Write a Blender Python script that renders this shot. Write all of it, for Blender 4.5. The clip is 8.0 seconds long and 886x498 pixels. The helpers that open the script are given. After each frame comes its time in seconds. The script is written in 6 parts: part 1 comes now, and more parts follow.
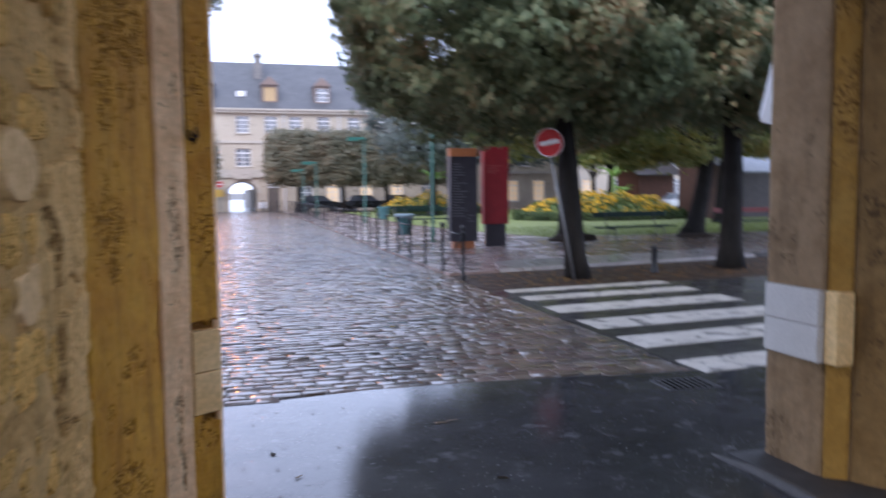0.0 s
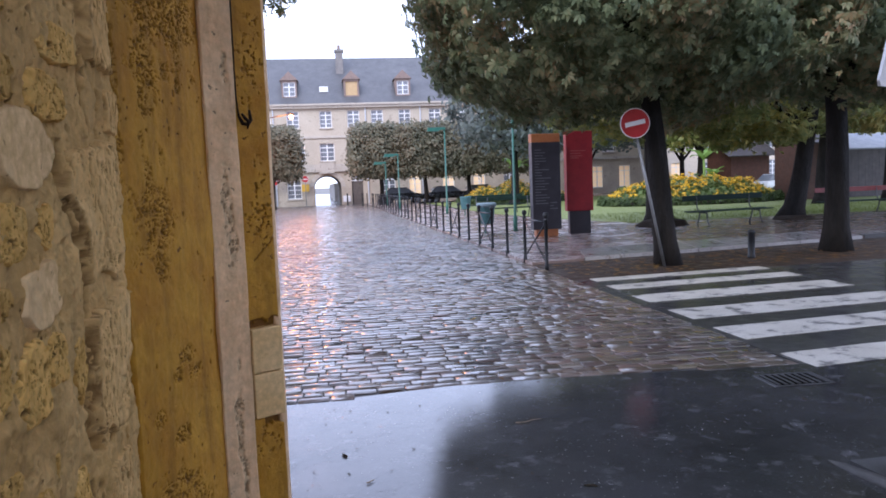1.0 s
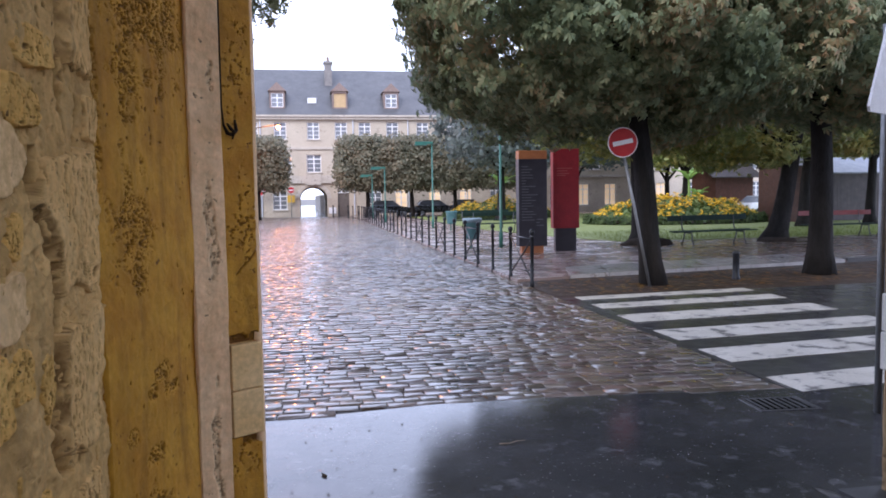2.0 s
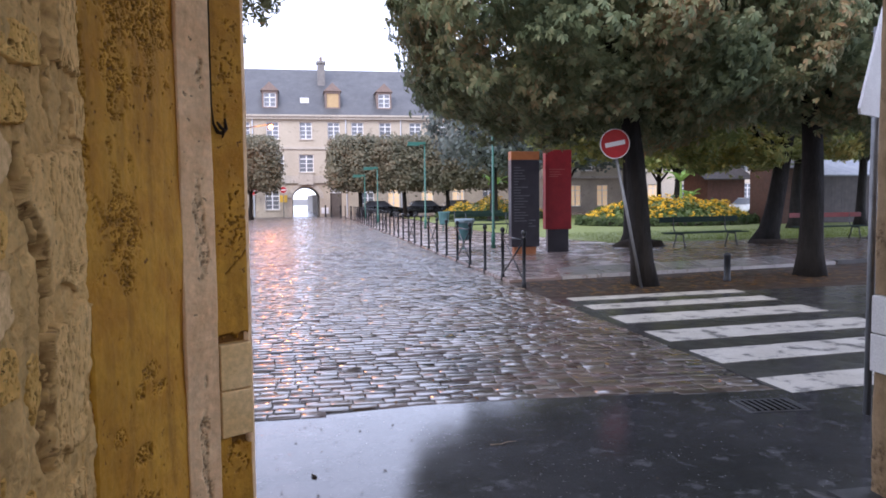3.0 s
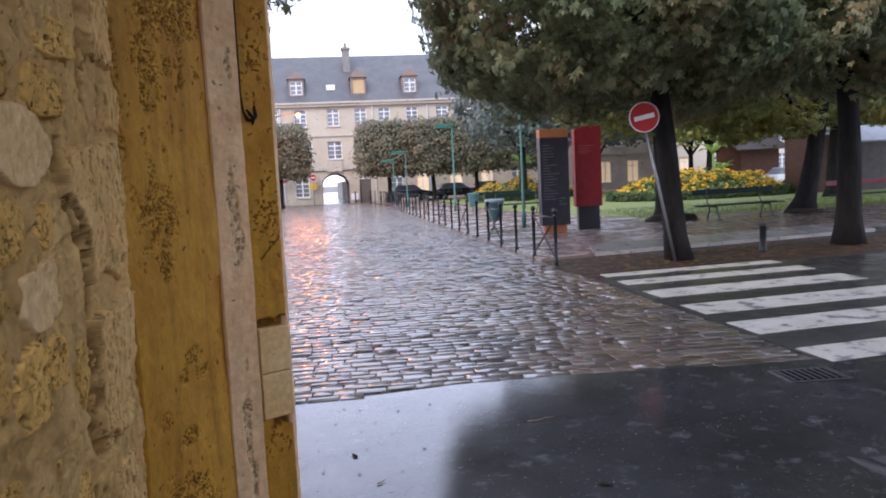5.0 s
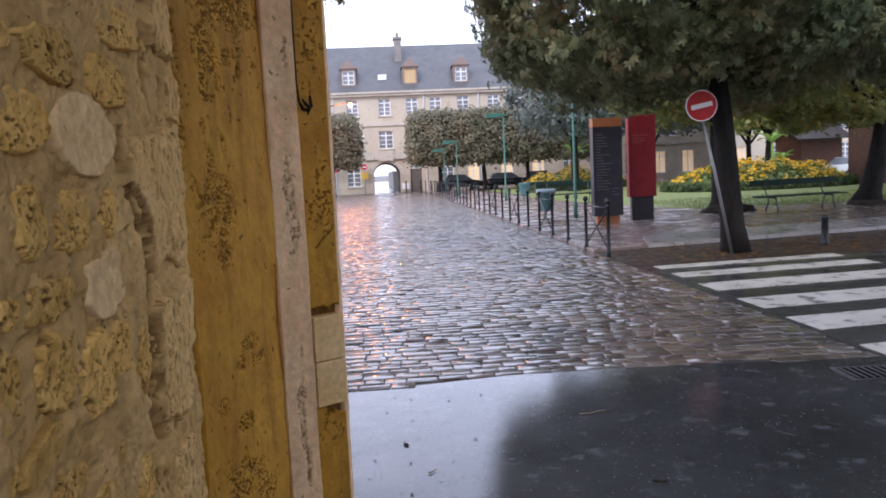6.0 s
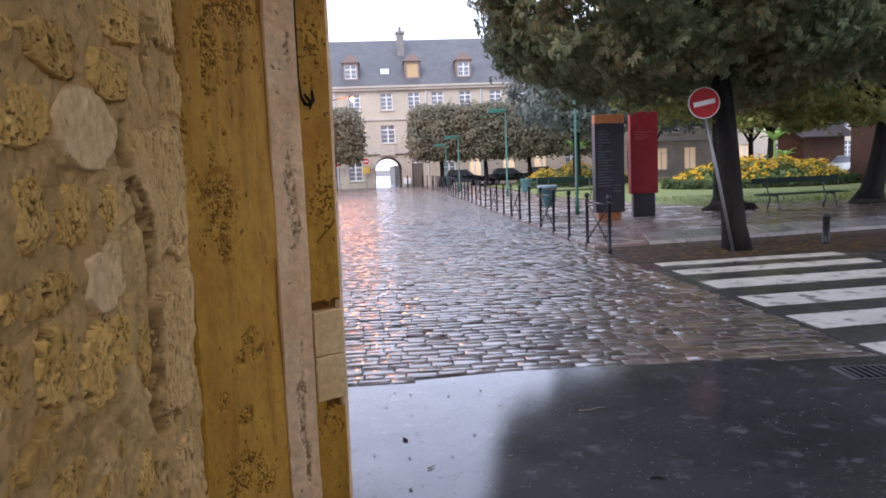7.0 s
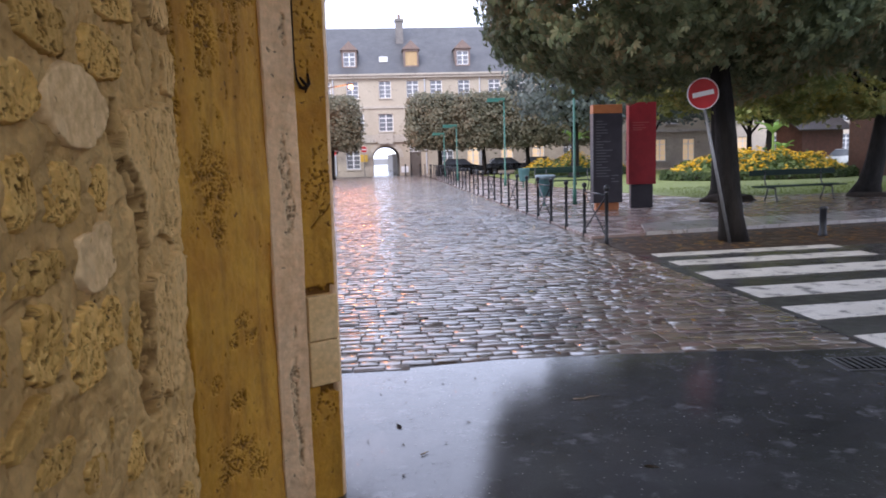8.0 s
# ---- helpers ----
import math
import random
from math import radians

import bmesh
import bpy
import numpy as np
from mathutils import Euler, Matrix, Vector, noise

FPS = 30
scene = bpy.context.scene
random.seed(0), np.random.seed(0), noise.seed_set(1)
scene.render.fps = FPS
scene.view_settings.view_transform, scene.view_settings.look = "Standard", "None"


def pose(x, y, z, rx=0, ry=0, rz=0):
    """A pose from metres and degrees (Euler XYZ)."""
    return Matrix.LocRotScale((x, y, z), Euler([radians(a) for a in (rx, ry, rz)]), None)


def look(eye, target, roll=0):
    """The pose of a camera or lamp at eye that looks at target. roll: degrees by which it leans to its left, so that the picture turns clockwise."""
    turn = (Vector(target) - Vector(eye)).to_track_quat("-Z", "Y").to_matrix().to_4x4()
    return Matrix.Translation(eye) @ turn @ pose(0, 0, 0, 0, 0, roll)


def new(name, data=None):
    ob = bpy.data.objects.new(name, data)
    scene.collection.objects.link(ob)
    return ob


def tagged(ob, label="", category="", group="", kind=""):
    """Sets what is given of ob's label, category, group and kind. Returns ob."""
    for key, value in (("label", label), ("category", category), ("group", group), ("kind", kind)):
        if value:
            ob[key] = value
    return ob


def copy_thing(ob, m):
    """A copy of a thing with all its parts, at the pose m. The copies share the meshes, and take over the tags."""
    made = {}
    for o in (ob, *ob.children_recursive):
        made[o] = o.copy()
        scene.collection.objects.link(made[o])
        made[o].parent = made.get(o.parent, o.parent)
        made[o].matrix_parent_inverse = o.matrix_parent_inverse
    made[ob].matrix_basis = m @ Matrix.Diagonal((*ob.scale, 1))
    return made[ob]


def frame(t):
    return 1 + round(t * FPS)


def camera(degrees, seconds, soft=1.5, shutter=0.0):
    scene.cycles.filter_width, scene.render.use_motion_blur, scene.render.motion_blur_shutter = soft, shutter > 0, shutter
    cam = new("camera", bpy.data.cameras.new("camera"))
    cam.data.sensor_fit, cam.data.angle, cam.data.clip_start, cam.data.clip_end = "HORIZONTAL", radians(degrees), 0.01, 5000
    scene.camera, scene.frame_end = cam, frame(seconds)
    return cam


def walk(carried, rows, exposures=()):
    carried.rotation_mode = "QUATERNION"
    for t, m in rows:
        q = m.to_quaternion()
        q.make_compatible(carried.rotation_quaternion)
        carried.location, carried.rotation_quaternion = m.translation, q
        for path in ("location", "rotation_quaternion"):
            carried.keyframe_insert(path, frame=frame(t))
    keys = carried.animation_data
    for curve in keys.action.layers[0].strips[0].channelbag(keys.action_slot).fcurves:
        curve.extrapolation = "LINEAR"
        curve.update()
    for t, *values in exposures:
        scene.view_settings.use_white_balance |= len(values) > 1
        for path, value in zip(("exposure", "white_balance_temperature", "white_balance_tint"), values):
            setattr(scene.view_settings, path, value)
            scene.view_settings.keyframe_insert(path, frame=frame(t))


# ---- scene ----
# camera and its way: a hand-held look out of a gate passage, nearly on the spot
cam = camera(60.2, 8.0, 1.7, 0.8)
PATH = [
    (0, (-0.155, -0.919, 1.856), (0.37, 1.005, 1.704), -0.5),
    (0.3, (-0.15, -0.783, 1.826), (0.454, 1.115, 1.651), -3.2),
    (0.5, (-0.131, -0.739, 1.82), (0.407, 1.18, 1.648), -2.0),
    (0.7, (-0.067, -0.597, 1.814), (0.37, 1.348, 1.65), -1.7),
    (0.9, (-0.037, -0.55, 1.797), (0.276, 1.419, 1.631), -2.2),
    (1, (-0.008, -0.552, 1.812), (0.301, 1.417, 1.639), -2.2),
    (1.5, (-0.01, -0.491, 1.823), (0.317, 1.478, 1.682), -1.5),
    (3, (0.003, -0.452, 1.82), (0.372, 1.509, 1.684), -0.6),
    (3.5, (0.004, -0.456, 1.809), (0.365, 1.506, 1.667), -2.0),
    (4, (0.002, -0.482, 1.808), (0.33, 1.486, 1.672), -2.8),
    (5.5, (-0.01, -0.466, 1.801), (0.221, 1.51, 1.603), -2.8),
    (6, (-0.019, -0.452, 1.804), (0.137, 1.532, 1.604), -2.7),
    (6.5, (-0.02, -0.453, 1.804), (0.13, 1.53, 1.597), -1.9),
    (7, (-0.018, -0.451, 1.809), (0.135, 1.532, 1.596), -2.2),
    (7.5, (-0.018, -0.417, 1.795), (0.117, 1.566, 1.566), -2.4),
    (8, (-0.007, -0.438, 1.791), (0.152, 1.541, 1.55), -1.6),
]
walk(cam, [(t, look(eye, target, roll)) for t, eye, target, roll in PATH],
     [(0, 1.11, 6080, 14.5), (1, 1.2, 6150, 15), (1.5, 1.21, 6220, 15), (3, 1.26, 6510, 16), (4, 1.23, 6580, 15), (5.5, 1.15, 6650, 14), (8, 1.2, 6650, 14)])

# ---- world and light: a wet overcast evening ----
world = bpy.data.worlds.new("sky")
scene.world = world
world.use_nodes = True
wn, wl = world.node_tree.nodes, world.node_tree.links
sky = wn.new("ShaderNodeTexSky")
sky.sky_type = "NISHITA"
sky.sun_disc = False
sky.sun_elevation, sky.sun_rotation = radians(37), radians(221)
cloud = wn.new("ShaderNodeMix")
cloud.data_type = "RGBA"
cloud.inputs[0].default_value = 0.86
wl.new(sky.outputs[0], cloud.inputs[6])
cloud.inputs[7].default_value = (8.5, 9.6, 12.8, 1)
wl.new(cloud.outputs[2], wn["Background"].inputs[0])
wn["Background"].inputs[1].default_value = 0.11
sun = new("sun", bpy.data.lights.new("sun", "SUN"))
sun.data.energy, sun.data.angle, sun.data.color = 0.95, radians(25), (1, 0.96, 0.9)
sun.matrix_world = look((-12, -14, 14), (0, 0, 0))

# ---- materials ----


def rgb(c):
    return (c[0], c[1], c[2], 1)


def mat(name, c1, c2, scale=3.0, rough=0.6, rough2=None, bump=0.15, fine=12.0, dark=None, dark_at=0.62, metal=0.0, coat=0.0,
        coat_rough=0.05, coat_ior=1.33, vary=0.0, island=False, stretch=(1, 1, 1), depth=0.01, spec=0.5, dark_scale=2.0, fresh=0.0, fresh_scale=4.0, spots=0.0, fresh_detail=3.0):
    """A two-scale noise material: c1 to c2 in clouds, fine grain in value and relief, optional dark stains, optional water film."""
    m = bpy.data.materials.new(name)
    m.use_nodes = True
    n, l = m.node_tree.nodes, m.node_tree.links
    p = n["Principled BSDF"]
    geo = n.new("ShaderNodeNewGeometry")
    mp = n.new("ShaderNodeMapping")
    mp.inputs["Scale"].default_value = stretch
    l.new(geo.outputs["Position"], mp.inputs[0])

    def noise_at(s, det=4.0, rgh=0.6):
        t = n.new("ShaderNodeTexNoise")
        t.inputs["Scale"].default_value, t.inputs["Detail"].default_value, t.inputs["Roughness"].default_value = s, det, rgh
        l.new(mp.outputs[0], t.inputs["Vector"])
        return t.outputs["Fac"]

    def ramp(src, a, b, lo=0.0, hi=1.0):
        r = n.new("ShaderNodeMapRange")
        r.inputs["From Min"].default_value, r.inputs["From Max"].default_value = a, b
        r.inputs["To Min"].default_value, r.inputs["To Max"].default_value = lo, hi
        l.new(src, r.inputs["Value"])
        return r.outputs[0]

    def mix(fac, a, b, kind="MIX"):
        x = n.new("ShaderNodeMix")
        x.data_type, x.blend_type = "RGBA", kind
        for k, v in ((0, fac), (6, a), (7, b)):
            if isinstance(v, (tuple, float, int)):
                x.inputs[k].default_value = v
            else:
                l.new(v, x.inputs[k])
        return x.outputs[2]

    big, small = noise_at(scale), noise_at(scale * fine, 6.0, 0.7)
    col = mix(ramp(big, 0.32, 0.68), rgb(c1), rgb(c2))
    if dark is not None:
        col = mix(ramp(noise_at(scale * dark_scale, 8.0, 0.72), dark_at, dark_at + 0.09), col, rgb(dark))
    col = mix(1.0, col, mix(ramp(small, 0.25, 0.75), (0.72, 0.72, 0.72, 1), (1.2, 1.2, 1.2, 1)), "MULTIPLY")
    if vary:
        src = geo.outputs["Random Per Island"] if island else n.new("ShaderNodeObjectInfo").outputs["Random"]
        hsv = n.new("ShaderNodeHueSaturation")
        l.new(ramp(src, 0, 1, 1 - vary, 1 + vary), hsv.inputs["Value"])
        wob = n.new("ShaderNodeMath")
        wob.operation = "FRACT"
        mul = n.new("ShaderNodeMath")
        mul.operation = "MULTIPLY"
        mul.inputs[1].default_value = 7.31
        l.new(src, mul.inputs[0])
        l.new(mul.outputs[0], wob.inputs[0])
        l.new(ramp(wob.outputs[0], 0, 1, 0.5 - 0.06 * vary, 0.5 + 0.06 * vary), hsv.inputs["Hue"])
        l.new(col, hsv.inputs["Color"])
        col = hsv.outputs[0]
    l.new(col, p.inputs["Base Color"])
    p.inputs["Metallic"].default_value = metal
    p.inputs["Specular IOR Level"].default_value = spec
    if rough2 is None:
        rough2 = min(1.0, rough + 0.1)
    l.new(ramp(noise_at(scale * 2.3), 0.35, 0.65, rough, rough2), p.inputs["Roughness"])
    p.inputs["Coat Weight"].default_value, p.inputs["Coat Roughness"].default_value, p.inputs["Coat IOR"].default_value = coat, coat_rough, coat_ior
    if coat and fresh:
        film = ramp(noise_at(scale * 1.6, 6.0, 0.7), 0.38, 0.66, coat_rough * 0.6, coat_rough * 3.2)
        if spots:
            top = n.new("ShaderNodeMath")
            top.operation = "MAXIMUM"
            gate = n.new("ShaderNodeMath")
            gate.operation = "MULTIPLY"
            l.new(ramp(noise_at(26.0, 3.0, 0.6), 0.6, 0.68, 0.0, spots), gate.inputs[0])
            l.new(ramp(noise_at(1.7, 4.0, 0.6), 0.4, 0.6), gate.inputs[1])
            l.new(film, top.inputs[0])
            l.new(gate.outputs[0], top.inputs[1])
            film = top.outputs[0]
        l.new(film, p.inputs["Coat Roughness"])
    if bump:
        b = n.new("ShaderNodeBump")
        b.inputs["Strength"].default_value, b.inputs["Distance"].default_value = bump, depth
        l.new(small, b.inputs["Height"])
        l.new(b.outputs[0], p.inputs["Normal"])
        if coat and fresh:
            c = n.new("ShaderNodeBump")
            c.inputs["Strength"].default_value, c.inputs["Distance"].default_value = fresh, depth
            l.new(noise_at(scale * fresh_scale, fresh_detail, 0.6 if fresh_detail < 3.2 else 0.92), c.inputs["Height"])
            l.new(c.outputs[0], p.inputs["Coat Normal"])
    return m


def old_wall(name, c1, c2, patch, pit, patch_at=0.52, scale=1.6, pit_scale=55.0, streak=0.35, rough=0.75, depth=0.018, vary=0.0, pit_at=0.5, carved=False):
    """Old limewash or stone: clouds of two tints, weathered patches where the surface is pitted, dark pits and vertical streaks."""
    m = bpy.data.materials.new(name)
    m.use_nodes = True
    n, l = m.node_tree.nodes, m.node_tree.links
    p = n["Principled BSDF"]
    geo = n.new("ShaderNodeNewGeometry")

    def noise_at(s, det=5.0, rgh=0.6, stretch=None, dist=0.0):
        t = n.new("ShaderNodeTexNoise")
        t.inputs["Scale"].default_value, t.inputs["Detail"].default_value = s, det
        t.inputs["Roughness"].default_value, t.inputs["Distortion"].default_value = rgh, dist
        src = geo.outputs["Position"]
        if stretch:
            mp = n.new("ShaderNodeMapping")
            mp.inputs["Scale"].default_value = stretch
            l.new(src, mp.inputs[0])
            src = mp.outputs[0]
        l.new(src, t.inputs["Vector"])
        return t.outputs["Fac"]

    def ramp(src, a, c, lo=0.0, hi=1.0):
        r = n.new("ShaderNodeMapRange")
        r.inputs["From Min"].default_value, r.inputs["From Max"].default_value = a, c
        r.inputs["To Min"].default_value, r.inputs["To Max"].default_value = lo, hi
        l.new(src, r.inputs["Value"])
        return r.outputs[0]

    def math_(op, a, c):
        x = n.new("ShaderNodeMath")
        x.operation = op
        for k, v in ((0, a), (1, c)):
            if isinstance(v, float):
                x.inputs[k].default_value = v
            else:
                l.new(v, x.inputs[k])
        return x.outputs[0]

    def mix(fac, a, c, kind="MIX"):
        x = n.new("ShaderNodeMix")
        x.data_type, x.blend_type = "RGBA", kind
        for k, v in ((0, fac), (6, a), (7, c)):
            if isinstance(v, (tuple, float)):
                x.inputs[k].default_value = v
            else:
                l.new(v, x.inputs[k])
        return x.outputs[2]

    cloud_, mid, grain = noise_at(scale * 1.7), noise_at(scale * 9, 6.0, 0.65), noise_at(pit_scale * 3, 4.0, 0.7)
    if carved:
        # the mesh carries its own worn patches, and a dark for its hollows: dirt plus painted shade
        def carried(what):
            a = n.new("ShaderNodeAttribute")
            a.attribute_name = what
            return a.outputs["Fac"]
        zone, pits = carried("worn"), math_("MULTIPLY", carried("dirt"), ramp(mid, 0.2, 0.55, 0.55, 1.0))
    else:
        zone = ramp(noise_at(scale, 6.0, 0.62, None, 0.4), patch_at - 0.03, patch_at + 0.06)
        pits = math_("MULTIPLY", zone, ramp(noise_at(pit_scale * 0.7, 3.0, 0.6, None, 0.15), pit_at + 0.02, pit_at + 0.14))
    stain = ramp(noise_at(scale * 1.4, 4.0, 0.6, (3.0, 3.0, 0.35)), 0.5, 0.72, 0.0, streak)
    col = mix(ramp(cloud_, 0.35, 0.65), rgb(c1), rgb(c2))
    col = mix(zone, col, mix(ramp(mid, 0.35, 0.65), rgb(patch), rgb(c2)))
    col = mix(stain, col, rgb(tuple(0.45 * v for v in c1)))
    col = mix(math_("MULTIPLY", pits, 0.9), col, rgb(pit))
    few = ramp(noise_at(24.0, 3.0, 0.5), 0.69, 0.73)
    col = mix(math_("MULTIPLY", few, 0.8), col, rgb(pit))
    col = mix(1.0, col, mix(ramp(mid, 0.25, 0.75), (0.78, 0.78, 0.78, 1.0), (1.15, 1.15, 1.15, 1.0)), "MULTIPLY")
    if vary:
        hsv = n.new("ShaderNodeHueSaturation")
        l.new(ramp(n.new("ShaderNodeObjectInfo").outputs["Random"], 0, 1, 1 - vary, 1 + vary), hsv.inputs["Value"])
        l.new(col, hsv.inputs["Color"])
        col = hsv.outputs[0]
    l.new(col, p.inputs["Base Color"])
    p.inputs["Roughness"].default_value = rough
    p.inputs["Specular IOR Level"].default_value = 0.35
    high = math_("SUBTRACT", math_("ADD", math_("MULTIPLY", mid, 0.55), math_("MULTIPLY", grain, 0.12)), math_("ADD", math_("MULTIPLY", pits, 0.5), math_("MULTIPLY", few, 0.4)))
    bp = n.new("ShaderNodeBump")
    bp.inputs["Strength"].default_value, bp.inputs["Distance"].default_value = 0.9, depth
    l.new(high, bp.inputs["Height"])
    l.new(bp.outputs[0], p.inputs["Normal"])
    return m


def leaf_mat(name, cols, rough=0.5):
    """Leaves: a colour for each leaf out of a ramp, with light that passes through."""
    m = bpy.data.materials.new(name)
    m.use_nodes = True
    n, l = m.node_tree.nodes, m.node_tree.links
    p = n["Principled BSDF"]
    geo = n.new("ShaderNodeNewGeometry")
    big = n.new("ShaderNodeTexNoise")
    big.inputs["Scale"].default_value = 0.55
    l.new(geo.outputs["Position"], big.inputs["Vector"])
    add = n.new("ShaderNodeMath")
    add.operation = "MULTIPLY_ADD"
    add.inputs[1].default_value = 0.55
    l.new(geo.outputs["Random Per Island"], add.inputs[0])
    sub = n.new("ShaderNodeMath")
    sub.operation = "MULTIPLY_ADD"
    sub.inputs[1].default_value, sub.inputs[2].default_value = 1.6, -0.58
    l.new(big.outputs["Fac"], sub.inputs[0])
    l.new(sub.outputs[0], add.inputs[2])
    r = n.new("ShaderNodeValToRGB")
    els = r.color_ramp.elements
    while len(els) < len(cols):
        els.new(0.5)
    for k, c in enumerate(cols):
        els[k].position = k / (len(cols) - 1)
        els[k].color = rgb(c)
    l.new(add.outputs[0], r.inputs[0])
    l.new(r.outputs[0], p.inputs["Base Color"])
    p.inputs["Roughness"].default_value = rough
    p.inputs["Specular IOR Level"].default_value = 0.25
    tr = n.new("ShaderNodeBsdfTranslucent")
    l.new(r.outputs[0], tr.inputs[0])
    mx = n.new("ShaderNodeMixShader")
    mx.inputs[0].default_value = 0.36
    l.new(p.outputs[0], mx.inputs[1])
    l.new(tr.outputs[0], mx.inputs[2])
    l.new(mx.outputs[0], n["Material Output"].inputs[0])
    return m


def glow_mat(name, col, strength):
    m = bpy.data.materials.new(name)
    m.use_nodes = True
    p = m.node_tree.nodes["Principled BSDF"]
    p.inputs["Base Color"].default_value = rgb(col)
    p.inputs["Emission Color"].default_value = rgb(col)
    p.inputs["Emission Strength"].default_value = strength
    return m


def glass_mat(name, col=(0.03, 0.035, 0.04), rough=0.05):
    m = bpy.data.materials.new(name)
    m.use_nodes = True
    p = m.node_tree.nodes["Principled BSDF"]
    p.inputs["Base Color"].default_value = rgb(col)
    p.inputs["Roughness"].default_value = rough
    p.inputs["Specular IOR Level"].default_value = 0.8
    return m


ASPHALT = mat("wet_asphalt", (0.019, 0.0195, 0.021), (0.04, 0.04, 0.043), 0.9, 0.4, 0.6, 0.5, 90, dark=(0.10, 0.10, 0.105), dark_at=0.56, dark_scale=5.0, coat=1.0, coat_rough=0.01, depth=0.004, fresh=0.09, fresh_scale=95.0, spots=0.5, fresh_detail=3.0, spec=0.1, coat_ior=1.5)
ROAD = mat("wet_road_asphalt", (0.022, 0.022, 0.023), (0.038, 0.035, 0.033), 1.1, 0.4, 0.6, 0.3, 60, coat=0.8, coat_rough=0.06, depth=0.004, fresh=0.2, fresh_scale=60.0)
SETT = mat("sett_stone", (0.075, 0.067, 0.063), (0.155, 0.11, 0.08), 0.5, 0.26, 0.42, 0.25, 70, coat=1.0, coat_rough=0.055, coat_ior=1.42, depth=0.004, vary=0.42, fresh=0.1, fresh_scale=34.0, spec=0.2)
SETT_FAR = mat("sett_far_stone", (0.075, 0.067, 0.063), (0.155, 0.11, 0.08), 0.5, 0.26, 0.42, 0.25, 70, coat=1.0, coat_rough=0.055, coat_ior=1.42, depth=0.004, vary=0.42, island=True, fresh=0.1, fresh_scale=34.0, spec=0.2)
JOINT = mat("sett_joint", (0.02, 0.017, 0.015), (0.045, 0.037, 0.03), 3, 0.4, 0.6, 0.4, 20, coat=0.3, coat_rough=0.25)
PAINT = mat("worn_road_paint", (0.46, 0.425, 0.365), (0.57, 0.535, 0.475), 1.7, 0.4, 0.55, 0.25, 40, dark=(0.09, 0.085, 0.08), dark_at=0.525, coat=0.3, coat_rough=0.14, dark_scale=1.7)
DIRT = mat("wet_leafy_dirt", (0.026, 0.017, 0.011), (0.05, 0.03, 0.019), 1.6, 0.5, 0.75, 0.6, 22, dark=(0.016, 0.011, 0.008), coat=0.1, coat_rough=0.2, depth=0.02, spec=0.25)
SAND = mat("wet_sand_path", (0.18, 0.125, 0.108), (0.27, 0.195, 0.168), 0.6, 0.4, 0.7, 0.35, 50, dark=(0.115, 0.078, 0.065), coat=1.0, coat_rough=0.13, depth=0.01, fresh=0.1, fresh_scale=24.0, coat_ior=1.42)
PATH_DARK = mat("darker_wet_sand", (0.066, 0.045, 0.036), (0.115, 0.081, 0.065), 0.8, 0.45, 0.7, 0.4, 40, dark=(0.045, 0.03, 0.024), dark_at=0.55, coat=0.8, coat_rough=0.1, depth=0.012, fresh=0.15, fresh_scale=20.0)
SLAB = mat("wet_stone_slab", (0.300, 0.281, 0.269), (0.450, 0.425, 0.406), 1.3, 0.25, 0.5, 0.3, 24, dark=(0.125, 0.088, 0.062), dark_at=0.545, coat=0.95, coat_rough=0.04, vary=0.18, fresh=0.12, fresh_scale=12.0)
GUARD = mat("worn_guard_stone", (0.025, 0.024, 0.023), (0.055, 0.052, 0.05), 2.5, 0.5, 0.7, 0.4, 14, coat=0.3, coat_rough=0.2)
LAWN = mat("lawn_grass", (0.12, 0.152, 0.032), (0.175, 0.207, 0.048), 1.2, 0.6, 0.8, 0.8, 45, depth=0.03)
EARTH = mat("ground_earth", (0.10, 0.09, 0.075), (0.15, 0.13, 0.11), 0.4, 0.6, 0.8, 0.3, 30)
MORTAR = old_wall("rubble_mortar", (0.62, 0.385, 0.13), (0.83, 0.545, 0.21), (0.74, 0.44, 0.13), (0.12, 0.055, 0.011), 0.57, 2.6, 150.0, 0.35, 0.85, 0.035, 0.0, 0.53, carved=True)
RUBBLE = old_wall("rubble_limestone", (0.80, 0.47, 0.115), (0.88, 0.57, 0.18), (0.76, 0.42, 0.085), (0.11, 0.047, 0.007), 0.47, 3.0, 130.0, 0.2, 0.85, 0.035, 0.16, 0.51, carved=True)
QUOIN = old_wall("pale_quoin_stone", (0.84, 0.53, 0.19), (0.88, 0.59, 0.24), (0.82, 0.5, 0.165), (0.16, 0.075, 0.013), 0.5, 2.6, 110.0, 0.2, 0.85, 0.035, 0.05, 0.52, carved=True)
OCHRE = old_wall("ochre_limewash", (0.44, 0.198, 0.011), (0.55, 0.285, 0.026), (0.52, 0.27, 0.034), (0.11, 0.042, 0.004), 0.548, 2.1, 125.0, 0.6, 0.7, 0.02, 0.0, 0.48, carved=True)
PALE = old_wall("pale_plaster", (0.78, 0.50, 0.255), (0.83, 0.575, 0.32), (0.5, 0.36, 0.2), (0.11, 0.075, 0.04), 0.55, 2.6, 130.0, 0.25, 0.7, 0.015, 0.0, 0.47, carved=True)
BLOCK = mat("cream_stone_block", (0.74, 0.49, 0.20), (0.8, 0.57, 0.27), 4, 0.65, 0.8, 0.2, 8, dark=(0.42, 0.25, 0.08), dark_at=0.64, depth=0.006)
WHITE_BLOCK = mat("white_painted_stone", (0.50, 0.48, 0.44), (0.56, 0.54, 0.5), 4, 0.5, 0.7, 0.25, 20, dark=(0.38, 0.33, 0.27), dark_at=0.64, depth=0.005)
